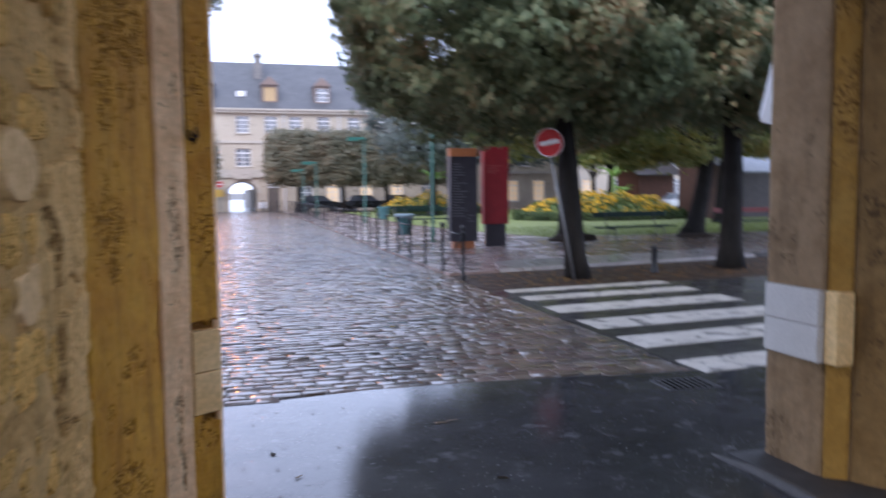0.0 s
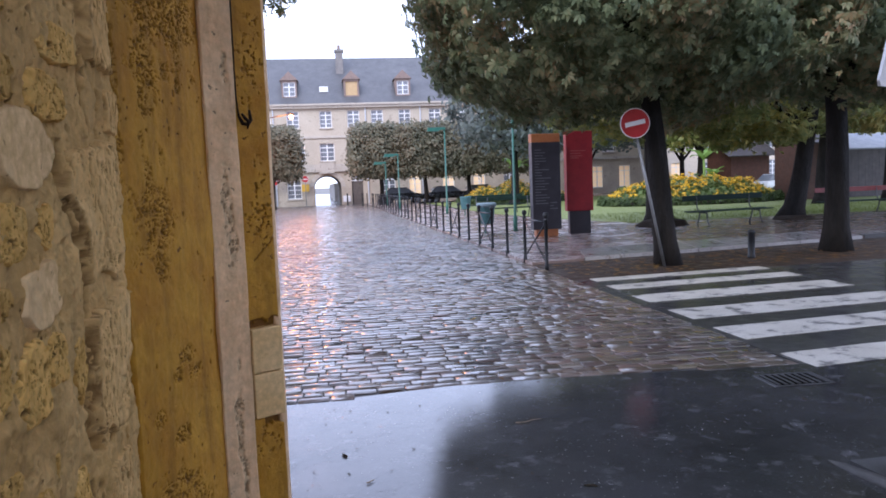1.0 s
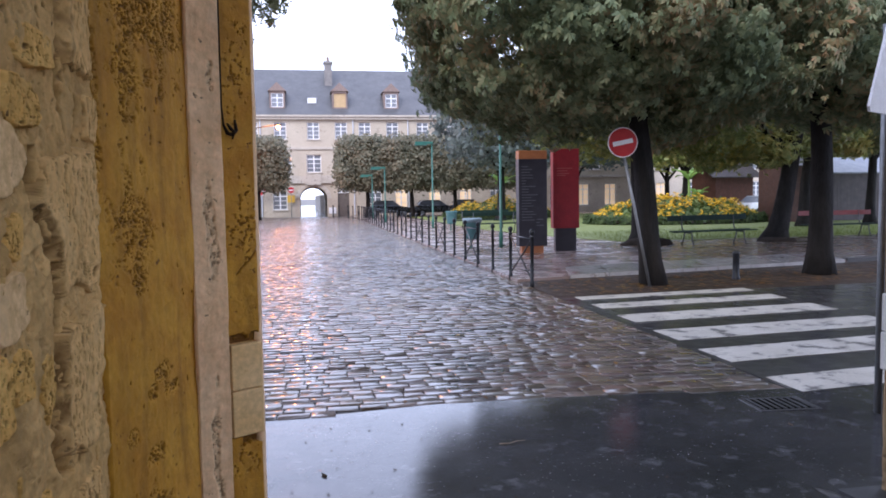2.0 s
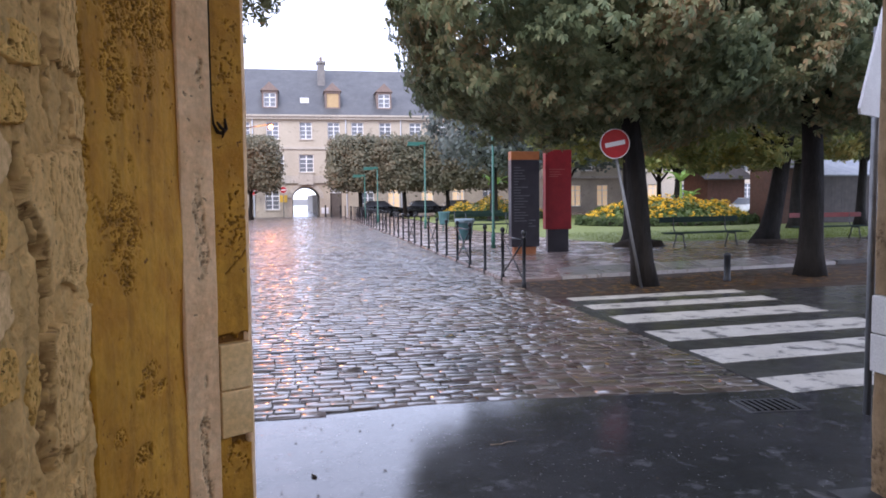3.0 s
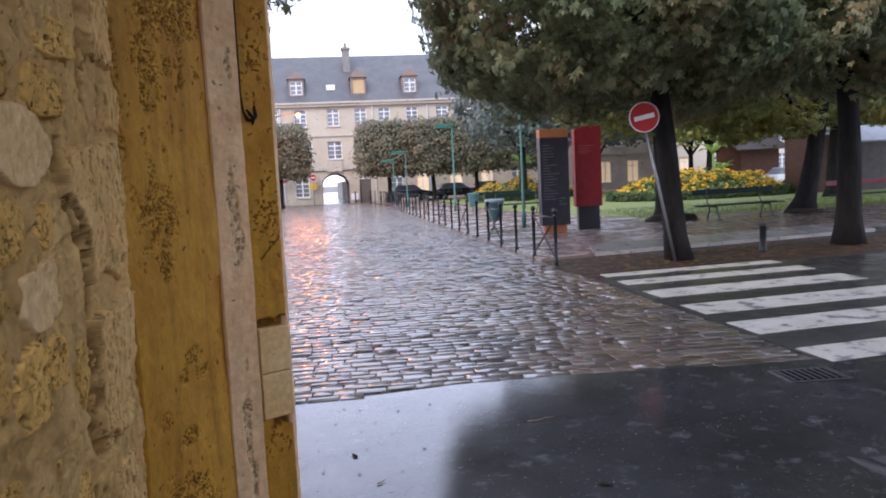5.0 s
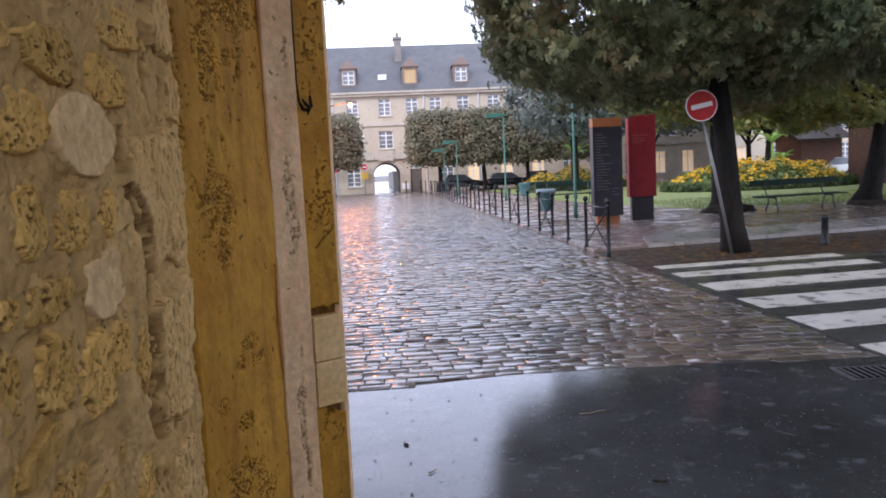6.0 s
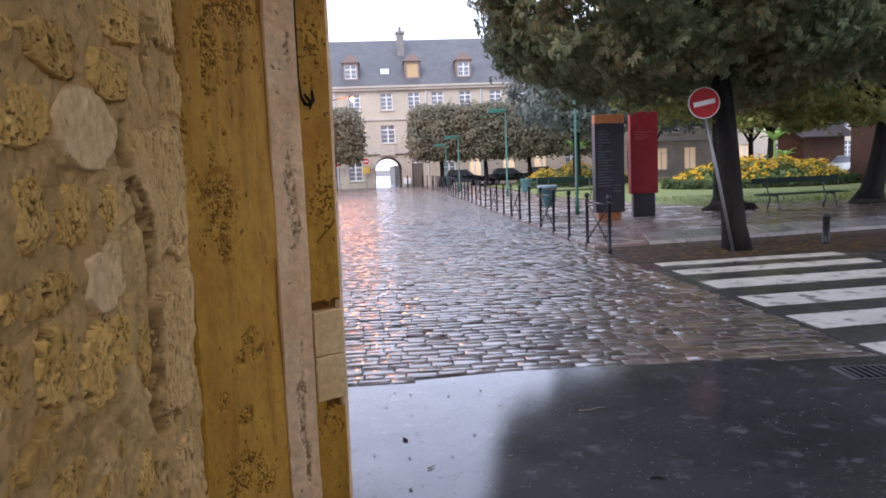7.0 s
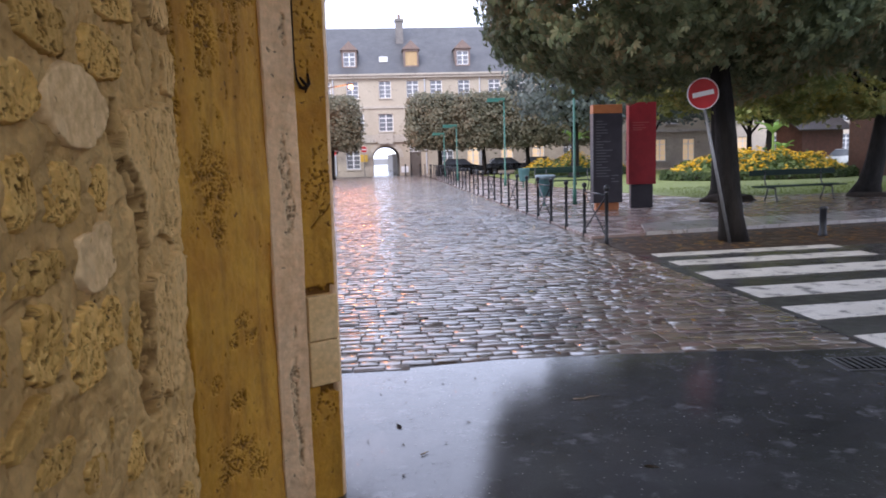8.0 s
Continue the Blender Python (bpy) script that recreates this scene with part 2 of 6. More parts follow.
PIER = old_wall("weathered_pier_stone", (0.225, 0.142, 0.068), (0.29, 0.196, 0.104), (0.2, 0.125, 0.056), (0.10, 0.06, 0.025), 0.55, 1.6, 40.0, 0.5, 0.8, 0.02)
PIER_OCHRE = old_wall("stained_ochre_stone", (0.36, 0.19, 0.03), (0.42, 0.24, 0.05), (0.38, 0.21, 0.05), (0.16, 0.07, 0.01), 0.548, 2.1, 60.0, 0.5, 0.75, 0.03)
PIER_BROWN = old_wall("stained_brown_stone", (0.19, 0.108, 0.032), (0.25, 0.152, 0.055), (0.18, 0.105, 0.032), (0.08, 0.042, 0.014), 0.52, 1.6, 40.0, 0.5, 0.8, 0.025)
# kept pale so that the unseen ceiling bounces light onto the walls
CEIL = mat("passage_ceiling_plaster", (0.66, 0.6, 0.5), (0.72, 0.66, 0.56), 2, 0.8, 0.9, 0.2, 14)
WHITE_STONE = old_wall("pale_smooth_stone", (0.82, 0.56, 0.26), (0.88, 0.63, 0.32), (0.78, 0.51, 0.21), (0.30, 0.17, 0.06), 0.64, 3.0, 60.0, 0.12, 0.8, 0.01, carved=True)
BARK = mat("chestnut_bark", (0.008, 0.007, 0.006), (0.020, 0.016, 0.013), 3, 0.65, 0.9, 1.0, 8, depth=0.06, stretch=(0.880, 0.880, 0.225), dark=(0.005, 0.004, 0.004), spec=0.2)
# blue raised a little, the veiling haze put into the leaf colour
LEAF = leaf_mat("chestnut_leaves", [(0.104, 0.142, 0.080), (0.155, 0.200, 0.108), (0.21, 0.245, 0.132), (0.285, 0.26, 0.142), (0.37, 0.235, 0.125)], 0.5)
# a brighter copy of LEAF that makes up for dim light under the canopy
LEAF_LIGHT = leaf_mat("lighter_chestnut_leaves", [(0.108, 0.144, 0.048), (0.192, 0.228, 0.072), (0.300, 0.300, 0.096), (0.432, 0.336, 0.102)], 0.4)
# yellow that paints light falling through the leaves
LEAF_YELLOW = leaf_mat("yellow_lit_chestnut_leaves", [(0.12, 0.14, 0.04), (0.22, 0.22, 0.06), (0.36, 0.31, 0.08), (0.46, 0.35, 0.09)], 0.4)
# paled and greyed for the rain veil over the distance
LEAF_FAR = leaf_mat("clipped_lime_leaves", [(0.135, 0.142, 0.102), (0.165, 0.170, 0.116), (0.20, 0.186, 0.126), (0.255, 0.20, 0.13)])
# blue-grey puts the distance haze into the leaf colour
LEAF_HAZE = leaf_mat("haze_tinted_leaves", [(0.105, 0.135, 0.128), (0.150, 0.180, 0.168), (0.19, 0.22, 0.195)])
HEDGE = leaf_mat("box_hedge_leaves", [(0.03, 0.055, 0.02), (0.06, 0.09, 0.03), (0.09, 0.12, 0.04)])
PLANT = leaf_mat("bed_foliage", [(0.06, 0.10, 0.03), (0.12, 0.17, 0.05), (0.20, 0.22, 0.07)])
BLOOM = leaf_mat("yellow_blooms", [(0.693, 0.353, 0.011), (0.777, 0.465, 0.027), (0.819, 0.577, 0.108)])
BANANA = leaf_mat("banana_leaf", [(0.13, 0.24, 0.04), (0.2, 0.33, 0.08), (0.28, 0.4, 0.12)])
# dark scraps are leaves, the pale end paints glints of rain splashes
LITTER_DARK = leaf_mat("leaf_scraps_and_glints", [(0.03, 0.022, 0.015), (0.06, 0.04, 0.025), (0.16, 0.15, 0.13)])
GRIT = leaf_mat("pale_grit", [(0.06, 0.05, 0.04), (0.25, 0.24, 0.23), (0.5, 0.48, 0.46)])
GRASS = leaf_mat("grass_blades", [(0.10, 0.14, 0.025), (0.14, 0.185, 0.04), (0.2, 0.23, 0.06)])
LITTER = leaf_mat("fallen_leaves", [(0.09, 0.045, 0.02), (0.16, 0.08, 0.03), (0.25, 0.13, 0.04), (0.3, 0.2, 0.06)])
BLACK = mat("black_painted_steel", (0.008, 0.009, 0.012), (0.015, 0.017, 0.021), 6, 0.35, 0.5, 0.1, 20, coat=0.15, spec=0.3)
TWIG = mat("tan_dead_leaf", (0.24, 0.17, 0.10), (0.34, 0.25, 0.16), 20, 0.5, 0.7, 0.3, 8)
CABLE = mat("grimy_cable", (0.018, 0.011, 0.006), (0.035, 0.02, 0.01), 9, 0.7, 0.85, 0.2, 14, spec=0.15)
GREEN_STEEL = mat("green_painted_steel", (0.018, 0.10, 0.075), (0.026, 0.125, 0.095), 5, 0.35, 0.5, 0.05, 20)
DARK_GREEN = mat("dark_green_wood_paint", (0.006, 0.018, 0.013), (0.01, 0.026, 0.019), 5, 0.6, 0.75, 0.15, 20, spec=0.18)
RED_WOOD = mat("dark_red_wood_paint", (0.16, 0.02, 0.018), (0.22, 0.03, 0.025), 5, 0.35, 0.5, 0.15, 20)
GALV = mat("galvanised_steel", (0.17, 0.175, 0.18), (0.24, 0.245, 0.25), 8, 0.4, 0.55, 0.1, 14, metal=0.5)
SIGN_RED = mat("sign_red", (0.42, 0.018, 0.022), (0.48, 0.024, 0.028), 8, 0.35, 0.45, 0.03, 14)
SIGN_WHITE = mat("sign_white", (0.72, 0.72, 0.72), (0.8, 0.8, 0.8), 8, 0.35, 0.45, 0.03, 14)
PANEL_DARK = mat("dark_panel", (0.016, 0.014, 0.02), (0.028, 0.024, 0.032), 4, 0.3, 0.45, 0.05, 14)
PANEL_RED = mat("red_panel", (0.221, 0.016, 0.021), (0.280, 0.021, 0.026), 3, 0.4, 0.55, 0.05, 14, spec=0.3)
PANEL_ORANGE = mat("rusty_orange_panel", (0.34, 0.11, 0.035), (0.42, 0.15, 0.05), 5, 0.4, 0.6, 0.1, 14)
PANEL_TEXT = mat("panel_lettering", (0.10, 0.10, 0.11), (0.14, 0.14, 0.15), 8, 0.5, 0.6, 0.0, 14)
PANEL_PALE = mat("panel_red_lettering", (0.3, 0.06, 0.06), (0.33, 0.075, 0.07), 8, 0.5, 0.6, 0.0, 14)
BIN = mat("bin_plastic", (0.05, 0.14, 0.15), (0.07, 0.18, 0.19), 6, 0.4, 0.6, 0.05, 14)
BAG = mat("bin_bag", (0.13, 0.2, 0.23), (0.2, 0.27, 0.3), 9, 0.3, 0.5, 0.5, 8)
IRON = mat("cast_iron", (0.03, 0.03, 0.032), (0.055, 0.055, 0.058), 6, 0.35, 0.6, 0.3, 14, coat=0.3)
GRATE = mat("wet_grate_iron", (0.05, 0.05, 0.053), (0.08, 0.08, 0.085), 8, 0.3, 0.45, 0.3, 14, coat=0.5, coat_rough=0.15)
FACADE = mat("limestone_render", (0.43, 0.37, 0.29), (0.51, 0.45, 0.36), 0.5, 0.8, 0.95, 0.2, 20, dark=(0.32, 0.275, 0.22), dark_at=0.57)
FACADE_BASE = mat("stained_base_stone", (0.389, 0.330, 0.260), (0.496, 0.425, 0.330), 0.8, 0.8, 0.95, 0.3, 16, dark=(0.283, 0.236, 0.189), dark_at=0.58)
TRIM_STONE = mat("pale_stone_trim", (0.42, 0.375, 0.315), (0.52, 0.47, 0.4), 1.0, 0.75, 0.9, 0.15, 18, dark=(0.27, 0.235, 0.2), dark_at=0.56)
SLATE = mat("slate_roof", (0.061, 0.061, 0.065), (0.086, 0.085, 0.087), 0.7, 0.4, 0.6, 0.3, 16, coat=0.3, coat_rough=0.3, dark=(0.107, 0.103, 0.104), dark_at=0.6)
SIDE_STONE = mat("pale_house_render", (0.60, 0.52, 0.42), (0.68, 0.6, 0.5), 0.5, 0.8, 0.95, 0.2, 20, dark=(0.46, 0.4, 0.32), dark_at=0.57)
CHIMNEY = mat("grey_chimney_stone", (0.17, 0.16, 0.155), (0.24, 0.225, 0.21), 2, 0.8, 0.95, 0.3, 14)
WINDOW_WHITE = mat("white_window_paint", (0.74, 0.75, 0.76), (0.8, 0.8, 0.8), 6, 0.4, 0.5, 0.0, 14)
PANE = glass_mat("window_glass", (0.15, 0.16, 0.18), 0.08)
PANE_LIT = glow_mat("lit_window", (0.92, 0.68, 0.42), 0.16)
BRICK_TRIM = mat("dormer_brick", (0.20, 0.15, 0.13), (0.26, 0.19, 0.16), 4, 0.7, 0.9, 0.2, 14)
SHUTTER = mat("closed_yellow_shutter", (0.46, 0.32, 0.16), (0.52, 0.37, 0.2), 5, 0.6, 0.7, 0.1, 14)
DOOR_WOOD = mat("dark_door_wood", (0.09, 0.075, 0.065), (0.13, 0.11, 0.095), 4, 0.5, 0.7, 0.2, 14)
SLOT_SHADE = mat("black_slot_shade", (0.002, 0.002, 0.002), (0.004, 0.004, 0.004), 5, 0.95, 1.0, 0.0, 14, spec=0.0)
HUT_WOOD = mat("brown_hut_boards", (0.065, 0.026, 0.014), (0.095, 0.038, 0.02), 3, 0.55, 0.75, 0.2, 14)
CHALET_WOOD = mat("chalet_boards", (0.10, 0.04, 0.028), (0.15, 0.06, 0.04), 3, 0.55, 0.75, 0.2, 14)
HUT_DARK = mat("dark_hut_boards", (0.06, 0.05, 0.05), (0.09, 0.075, 0.07), 3, 0.55, 0.75, 0.2, 14)
ZINC = mat("pale_zinc_roof", (0.5, 0.53, 0.57), (0.6, 0.63, 0.67), 2, 0.35, 0.5, 0.1, 14, metal=0.3)
HUT_ROOF = mat("weathered_zinc_roof", (0.2, 0.215, 0.24), (0.27, 0.285, 0.31), 2, 0.4, 0.55, 0.1, 14)
FOOTWAY = mat("damp_footway_asphalt", (0.012, 0.012, 0.013), (0.022, 0.022, 0.023), 1.2, 0.5, 0.7, 0.4, 60, coat=0.25, coat_rough=0.2)
MOUND = mat("heaped_dark_earth", (0.02, 0.015, 0.011), (0.04, 0.028, 0.02), 4, 0.8, 0.95, 0.9, 10, depth=0.05, spec=0.15)
CAR_DARK = mat("dark_car_paint", (0.015, 0.016, 0.02), (0.022, 0.024, 0.028), 3, 0.25, 0.3, 0.0, 14, coat=1.0)
CAR_WHITE = mat("white_car_paint", (0.68, 0.7, 0.72), (0.74, 0.76, 0.78), 3, 0.25, 0.3, 0.0, 14, coat=1.0)
TYRE = mat("tyre_rubber", (0.012, 0.012, 0.012), (0.02, 0.02, 0.02), 5, 0.7, 0.8, 0.1, 14)
YELLOW_SIGN = mat("yellow_notice", (0.62, 0.36, 0.04), (0.68, 0.42, 0.06), 4, 0.5, 0.6, 0.0, 14)
LAMP_GLOW = glow_mat("sodium_bulb", (1.0, 0.6, 0.34), 2.4)

# ---- mesh helpers ----


def obj(name, verts, faces, material, parent=None, label="", smooth=False):
    me = bpy.data.meshes.new(name)
    me.from_pydata([tuple(v) for v in verts], [], [tuple(f) for f in faces])
    me.update()
    me.materials.append(material)
    if smooth:
        me.shade_smooth()
    ob = new(name, me)
    if parent:
        ob.parent = parent
    if label:
        tagged(ob, label)
    return ob


def part(name, bm, material, parent, label="", smooth=False):
    me = bpy.data.meshes.new(name)
    bmesh.ops.recalc_face_normals(bm, faces=bm.faces)
    bm.to_mesh(me)
    bm.free()
    me.materials.append(material)
    if smooth:
        me.shade_smooth()
    ob = new(name, me)
    if parent:
        ob.parent = parent
    if label:
        tagged(ob, label)
    return ob


def thing(name, label, category, group="", at=None, kind=""):
    e = new(name)
    e.empty_display_size = 0.2
    if at is not None:
        e.matrix_basis = at
    return tagged(e, label, category, group, kind)


def fast_mesh(name, co, quads, material, parent=None, label=""):
    """A mesh out of arrays: co (n, 3), quads (m, k)."""
    me = bpy.data.meshes.new(name)
    k = quads.shape[1]
    me.vertices.add(len(co))
    me.vertices.foreach_set("co", np.ascontiguousarray(co, dtype=np.float32).ravel())
    me.loops.add(quads.size)
    me.loops.foreach_set("vertex_index", np.ascontiguousarray(quads, dtype=np.int32).ravel())
    me.polygons.add(len(quads))
    me.polygons.foreach_set("loop_start", np.arange(0, quads.size, k, dtype=np.int32))
    me.update(calc_edges=True)
    me.validate()
    me.materials.append(material)
    ob = new(name, me)
    if parent:
        ob.parent = parent
    if label:
        tagged(ob, label)
    return ob


def box(bm, x0, x1, y0, y1, z0, z1, bevel=0.0, m=None):
    r = bmesh.ops.create_cube(bm, size=1.0)
    vs = r["verts"]
    for v in vs:
        v.co = Vector(((x0 + x1) / 2 + v.co.x * (x1 - x0), (y0 + y1) / 2 + v.co.y * (y1 - y0), (z0 + z1) / 2 + v.co.z * (z1 - z0)))
    if bevel:
        es = {e for v in vs for e in v.link_edges}
        r = bmesh.ops.bevel(bm, geom=list(es), offset=bevel, segments=2, affect="EDGES", profile=0.5)
        vs = list({v for f in r["faces"] for v in f.verts} | {v for v in vs if v.is_valid})
    if m is not None:
        bmesh.ops.transform(bm, matrix=m, verts=vs)
    return bm


def boxes(*rows, bevel=0.0):
    bm = bmesh.new()
    for r in rows:
        box(bm, *r, bevel=bevel)
    return bm


def tube(bm, a, b, r0, r1, seg=12, caps=True):
    a, b = Vector(a), Vector(b)
    q = (b - a).to_track_quat("Z", "Y").to_matrix()
    rings = []
    for p, r in ((a, r0), (b, r1)):
        rings.append([bm.verts.new(p + q @ Vector((r * math.cos(2 * math.pi * k / seg), r * math.sin(2 * math.pi * k / seg), 0))) for k in range(seg)])
    for k in range(seg):
        bm.faces.new((rings[0][k], rings[0][(k + 1) % seg], rings[1][(k + 1) % seg], rings[1][k]))
    if caps:
        bm.faces.new(rings[0][::-1])
        bm.faces.new(rings[1])
    return bm


def lathe(bm, prof, seg=16, centre=(0, 0, 0)):
    rings = [[bm.verts.new((centre[0] + r * math.cos(2 * math.pi * k / seg), centre[1] + r * math.sin(2 * math.pi * k / seg), centre[2] + z)) for k in range(seg)] for r, z in prof]
    for a, b in zip(rings, rings[1:]):
        for k in range(seg):
            bm.faces.new((a[k], a[(k + 1) % seg], b[(k + 1) % seg], b[k]))
    bm.faces.new(rings[0][::-1])
    bm.faces.new(rings[-1])
    return bm


def swept(bm, pts, rads, seg=12, flute=0.0, rng=None):
    """A bending tube through pts, for trunks and limbs."""
    rings = []
    first = (Vector(pts[1]) - Vector(pts[0])).normalized()
    side = Vector((1, 0, 0)) if abs(first.x) < 0.8 else Vector((0, 0, 1))
    for k, (p, r) in enumerate(zip(pts, rads)):
        p = Vector(p)
        d = Vector(pts[min(k + 1, len(pts) - 1)]) - Vector(pts[max(k - 1, 0)])
        d.normalize()
        ax = (side - d * side.dot(d)).normalized()
        ay = d.cross(ax)
        side = ax
        ring = []
        for j in range(seg):
            a = 2 * math.pi * j / seg
            rr = r * (1 + flute * math.sin(3 * a + k * 0.4) + flute * 0.6 * math.sin(5 * a - k * 0.3))
            ring.append(bm.verts.new(p + ax * (rr * math.cos(a)) + ay * (rr * math.sin(a))))
        rings.append(ring)
    for a, b in zip(rings, rings[1:]):
        for j in range(seg):
            bm.faces.new((a[j], a[(j + 1) % seg], b[(j + 1) % seg], b[j]))
    bm.faces.new(rings[0][::-1])
    bm.faces.new(rings[-1])
    return bm


def extrude_plan(pts, z0, z1):
    n = len(pts)
    v = [(x, y, z0) for x, y in pts] + [(x, y, z1) for x, y in pts]
    f = [tuple(range(n))[::-1], tuple(range(n, 2 * n))] + [(k, (k + 1) % n, n + (k + 1) % n, n + k) for k in range(n)]
    return v, f


def flat(name, pts, z, material, kind="structure", label="", category=""):
    """A ground sheet: a polygon with a skirt a few centimetres deep."""
    v, f = extrude_plan(pts, z - 0.06, z)
    bm = bmesh.new()
    vs = [bm.verts.new(p) for p in v]
    for q in f:
        bm.faces.new([vs[k] for k in q])
    bmesh.ops.triangulate(bm, faces=[g for g in bm.faces if len(g.verts) > 4])
    return tagged(part(name, bm, material, None), label, category, "", kind)


def rough_strip(name, p0, p1, z0, z1, material, parent, amp=0.008, nu=10, nv=60, out=0.0, thick=0.03, seed=0.0, label=""):
    """A standing strip of plaster between two plan points, uneven in its face and along its edges."""
    p0, p1 = Vector((*p0, 0)), Vector((*p1, 0))
    d = (p1 - p0).normalized()
    nrm = Vector((d.y, -d.x, 0))
    verts, faces = [], []
    for layer in (0, 1):
        for j in range(nv + 1):
            z = z0 + (z1 - z0) * j / nv
            for i in range(nu + 1):
                u = i / nu
                p = p0.lerp(p1, u)
                w = noise.noise(Vector((p.x * 4 + seed, p.y * 4, z * 2.5))) + 0.5 * noise.noise(Vector((p.x * 14, p.y * 14 + seed, z * 10)))
                e = amp * w
                q = p + nrm * (out + e - (thick if layer else 0.0))
                if i in (0, nu):
                    q += d * amp * 0.4 * noise.noise(Vector((seed + i, 3.0, z * 5)))
                    q -= nrm * (0.006 if not layer else 0.0)
                verts.append((q.x, q.y, z))
    w, L = nu + 1, (nu + 1) * (nv + 1)
    for j in range(nv):
        for i in range(nu):
            a = j * w + i
            faces.append((a, a + 1, a + w + 1, a + w))
            faces.append((L + a, L + a + w, L + a + w + 1, L + a + 1))
        faces.append((j * w, (j + 1) * w, L + (j + 1) * w, L + j * w))
        faces.append((j * w + nu, L + j * w + nu, L + (j + 1) * w + nu, (j + 1) * w + nu))
    return obj(name, verts, faces, material, parent, label, smooth=True)


TABLE = np.random.default_rng(4).uniform(-1, 1, (256, 256))


def lattice(a, b, k=0):
    """Smooth noise between -1 and 1 over two arrays of coordinates."""
    a, b = np.asarray(a) + 37.3 * k, np.asarray(b) + 11.7 * k
    i, j = np.floor(a).astype(int), np.floor(b).astype(int)
    u, v = a - i, b - j
    u, v = u * u * (3 - 2 * u), v * v * (3 - 2 * v)
    i0, i1, j0, j1 = i % 256, (i + 1) % 256, j % 256, (j + 1) % 256
    return (TABLE[i0, j0] * (1 - u) + TABLE[i1, j0] * u) * (1 - v) + (TABLE[i0, j1] * (1 - u) + TABLE[i1, j1] * u) * v


def rough(a, b, f, k=0, octaves=4, gain=0.5):
    return sum(gain ** o * lattice(a * f * 2 ** o, b * f * 2 ** o, k + o) for o in range(octaves))


def holes(a, b, f, k=0, at=0.2, soft=0.3):
    """Irregular pits, 0 on the face and 1 at the bottom."""
    return np.clip((lattice(a * f, b * f, k) + 0.6 * lattice(a * f * 2.1, b * f * 2.1, k + 5) - at) / soft, 0, 1)


def patch_mask(a, b, rows, k=0):
    """Ragged patches: centre, half width, half height."""
    m = np.zeros_like(a)
    for ca, cb, ra, rb in rows:
        d = np.sqrt(((a - ca) / ra) ** 2 + ((b - cb) / rb) ** 2)
        m = np.maximum(m, np.clip((0.8 - d + 0.38 * rough(a, b, 16, k, 3)) / 0.3, 0, 1))
    return m


def carry(ob, worn, dirt):
    # dirt follows the depth of pits and joints, so it paints their shade too
    for what, values in (("worn", worn), ("dirt", dirt)):
        ob.data.attributes.new(what, "FLOAT", "POINT").data.foreach_set("value", np.ascontiguousarray(values, dtype=np.float32).ravel())
    ob.data.shade_smooth()
    return ob


def relief(name, p0, p1, z0, z1, step, shape, material, parent, label="", thick=0.03):
    """A standing face between two plan points, carved by shape(u, z) -> height, worn, dirt, its rim turned back."""
    p0, p1 = np.array(p0, float), np.array(p1, float)
    length = np.linalg.norm(p1 - p0)
    d = (p1 - p0) / length
    out = np.array([d[1], -d[0]])
    u, z = np.meshgrid(np.linspace(0, length, int(length / step) + 1), np.linspace(z0, z1, int((z1 - z0) / step) + 1))
    hgt, worn, dirt = (np.pad(q, 1, mode="edge") for q in shape(u, z))
    u, z = np.pad(u, 1, mode="edge"), np.pad(z, 1, mode="edge")
    rim = np.ones_like(u)
    rim[1:-1, 1:-1] = 0
    hgt = hgt - thick * rim
    co = np.stack([p0[0] + d[0] * u + out[0] * hgt, p0[1] + d[1] * u + out[1] * hgt, z], -1)
    nv, nu = u.shape
    a = (np.arange(nv - 1)[:, None] * nu + np.arange(nu - 1)[None]).ravel()
    return carry(fast_mesh(name, co.reshape(-1, 3), np.stack([a, a + 1, a + nu + 1, a + nu], 1), material, parent, label), worn, dirt)


# leaf templates: rows of quads about the stalk's end, stalk along +x
def palmate():
    co = []
    for a, s in ((-1.25, 0.62), (-0.62, 0.85), (0.0, 1.0), (0.62, 0.85), (1.25, 0.62)):
        c, w = np.array([math.cos(a), math.sin(a), 0.0]), np.array([-math.sin(a), math.cos(a), 0.0])
        co += [c * 0.04, c * 0.62 * s + w * 0.17 * s + [0, 0, -0.06], c * s + [0, 0, -0.3 * s], c * 0.62 * s - w * 0.17 * s + [0, 0, -0.06]]
    return np.array(co)


def blade():
    return np.array([[0, 0, 0], [0.5, 0.32, -0.05], [1, 0, -0.22], [0.5, -0.32, -0.05]], float)


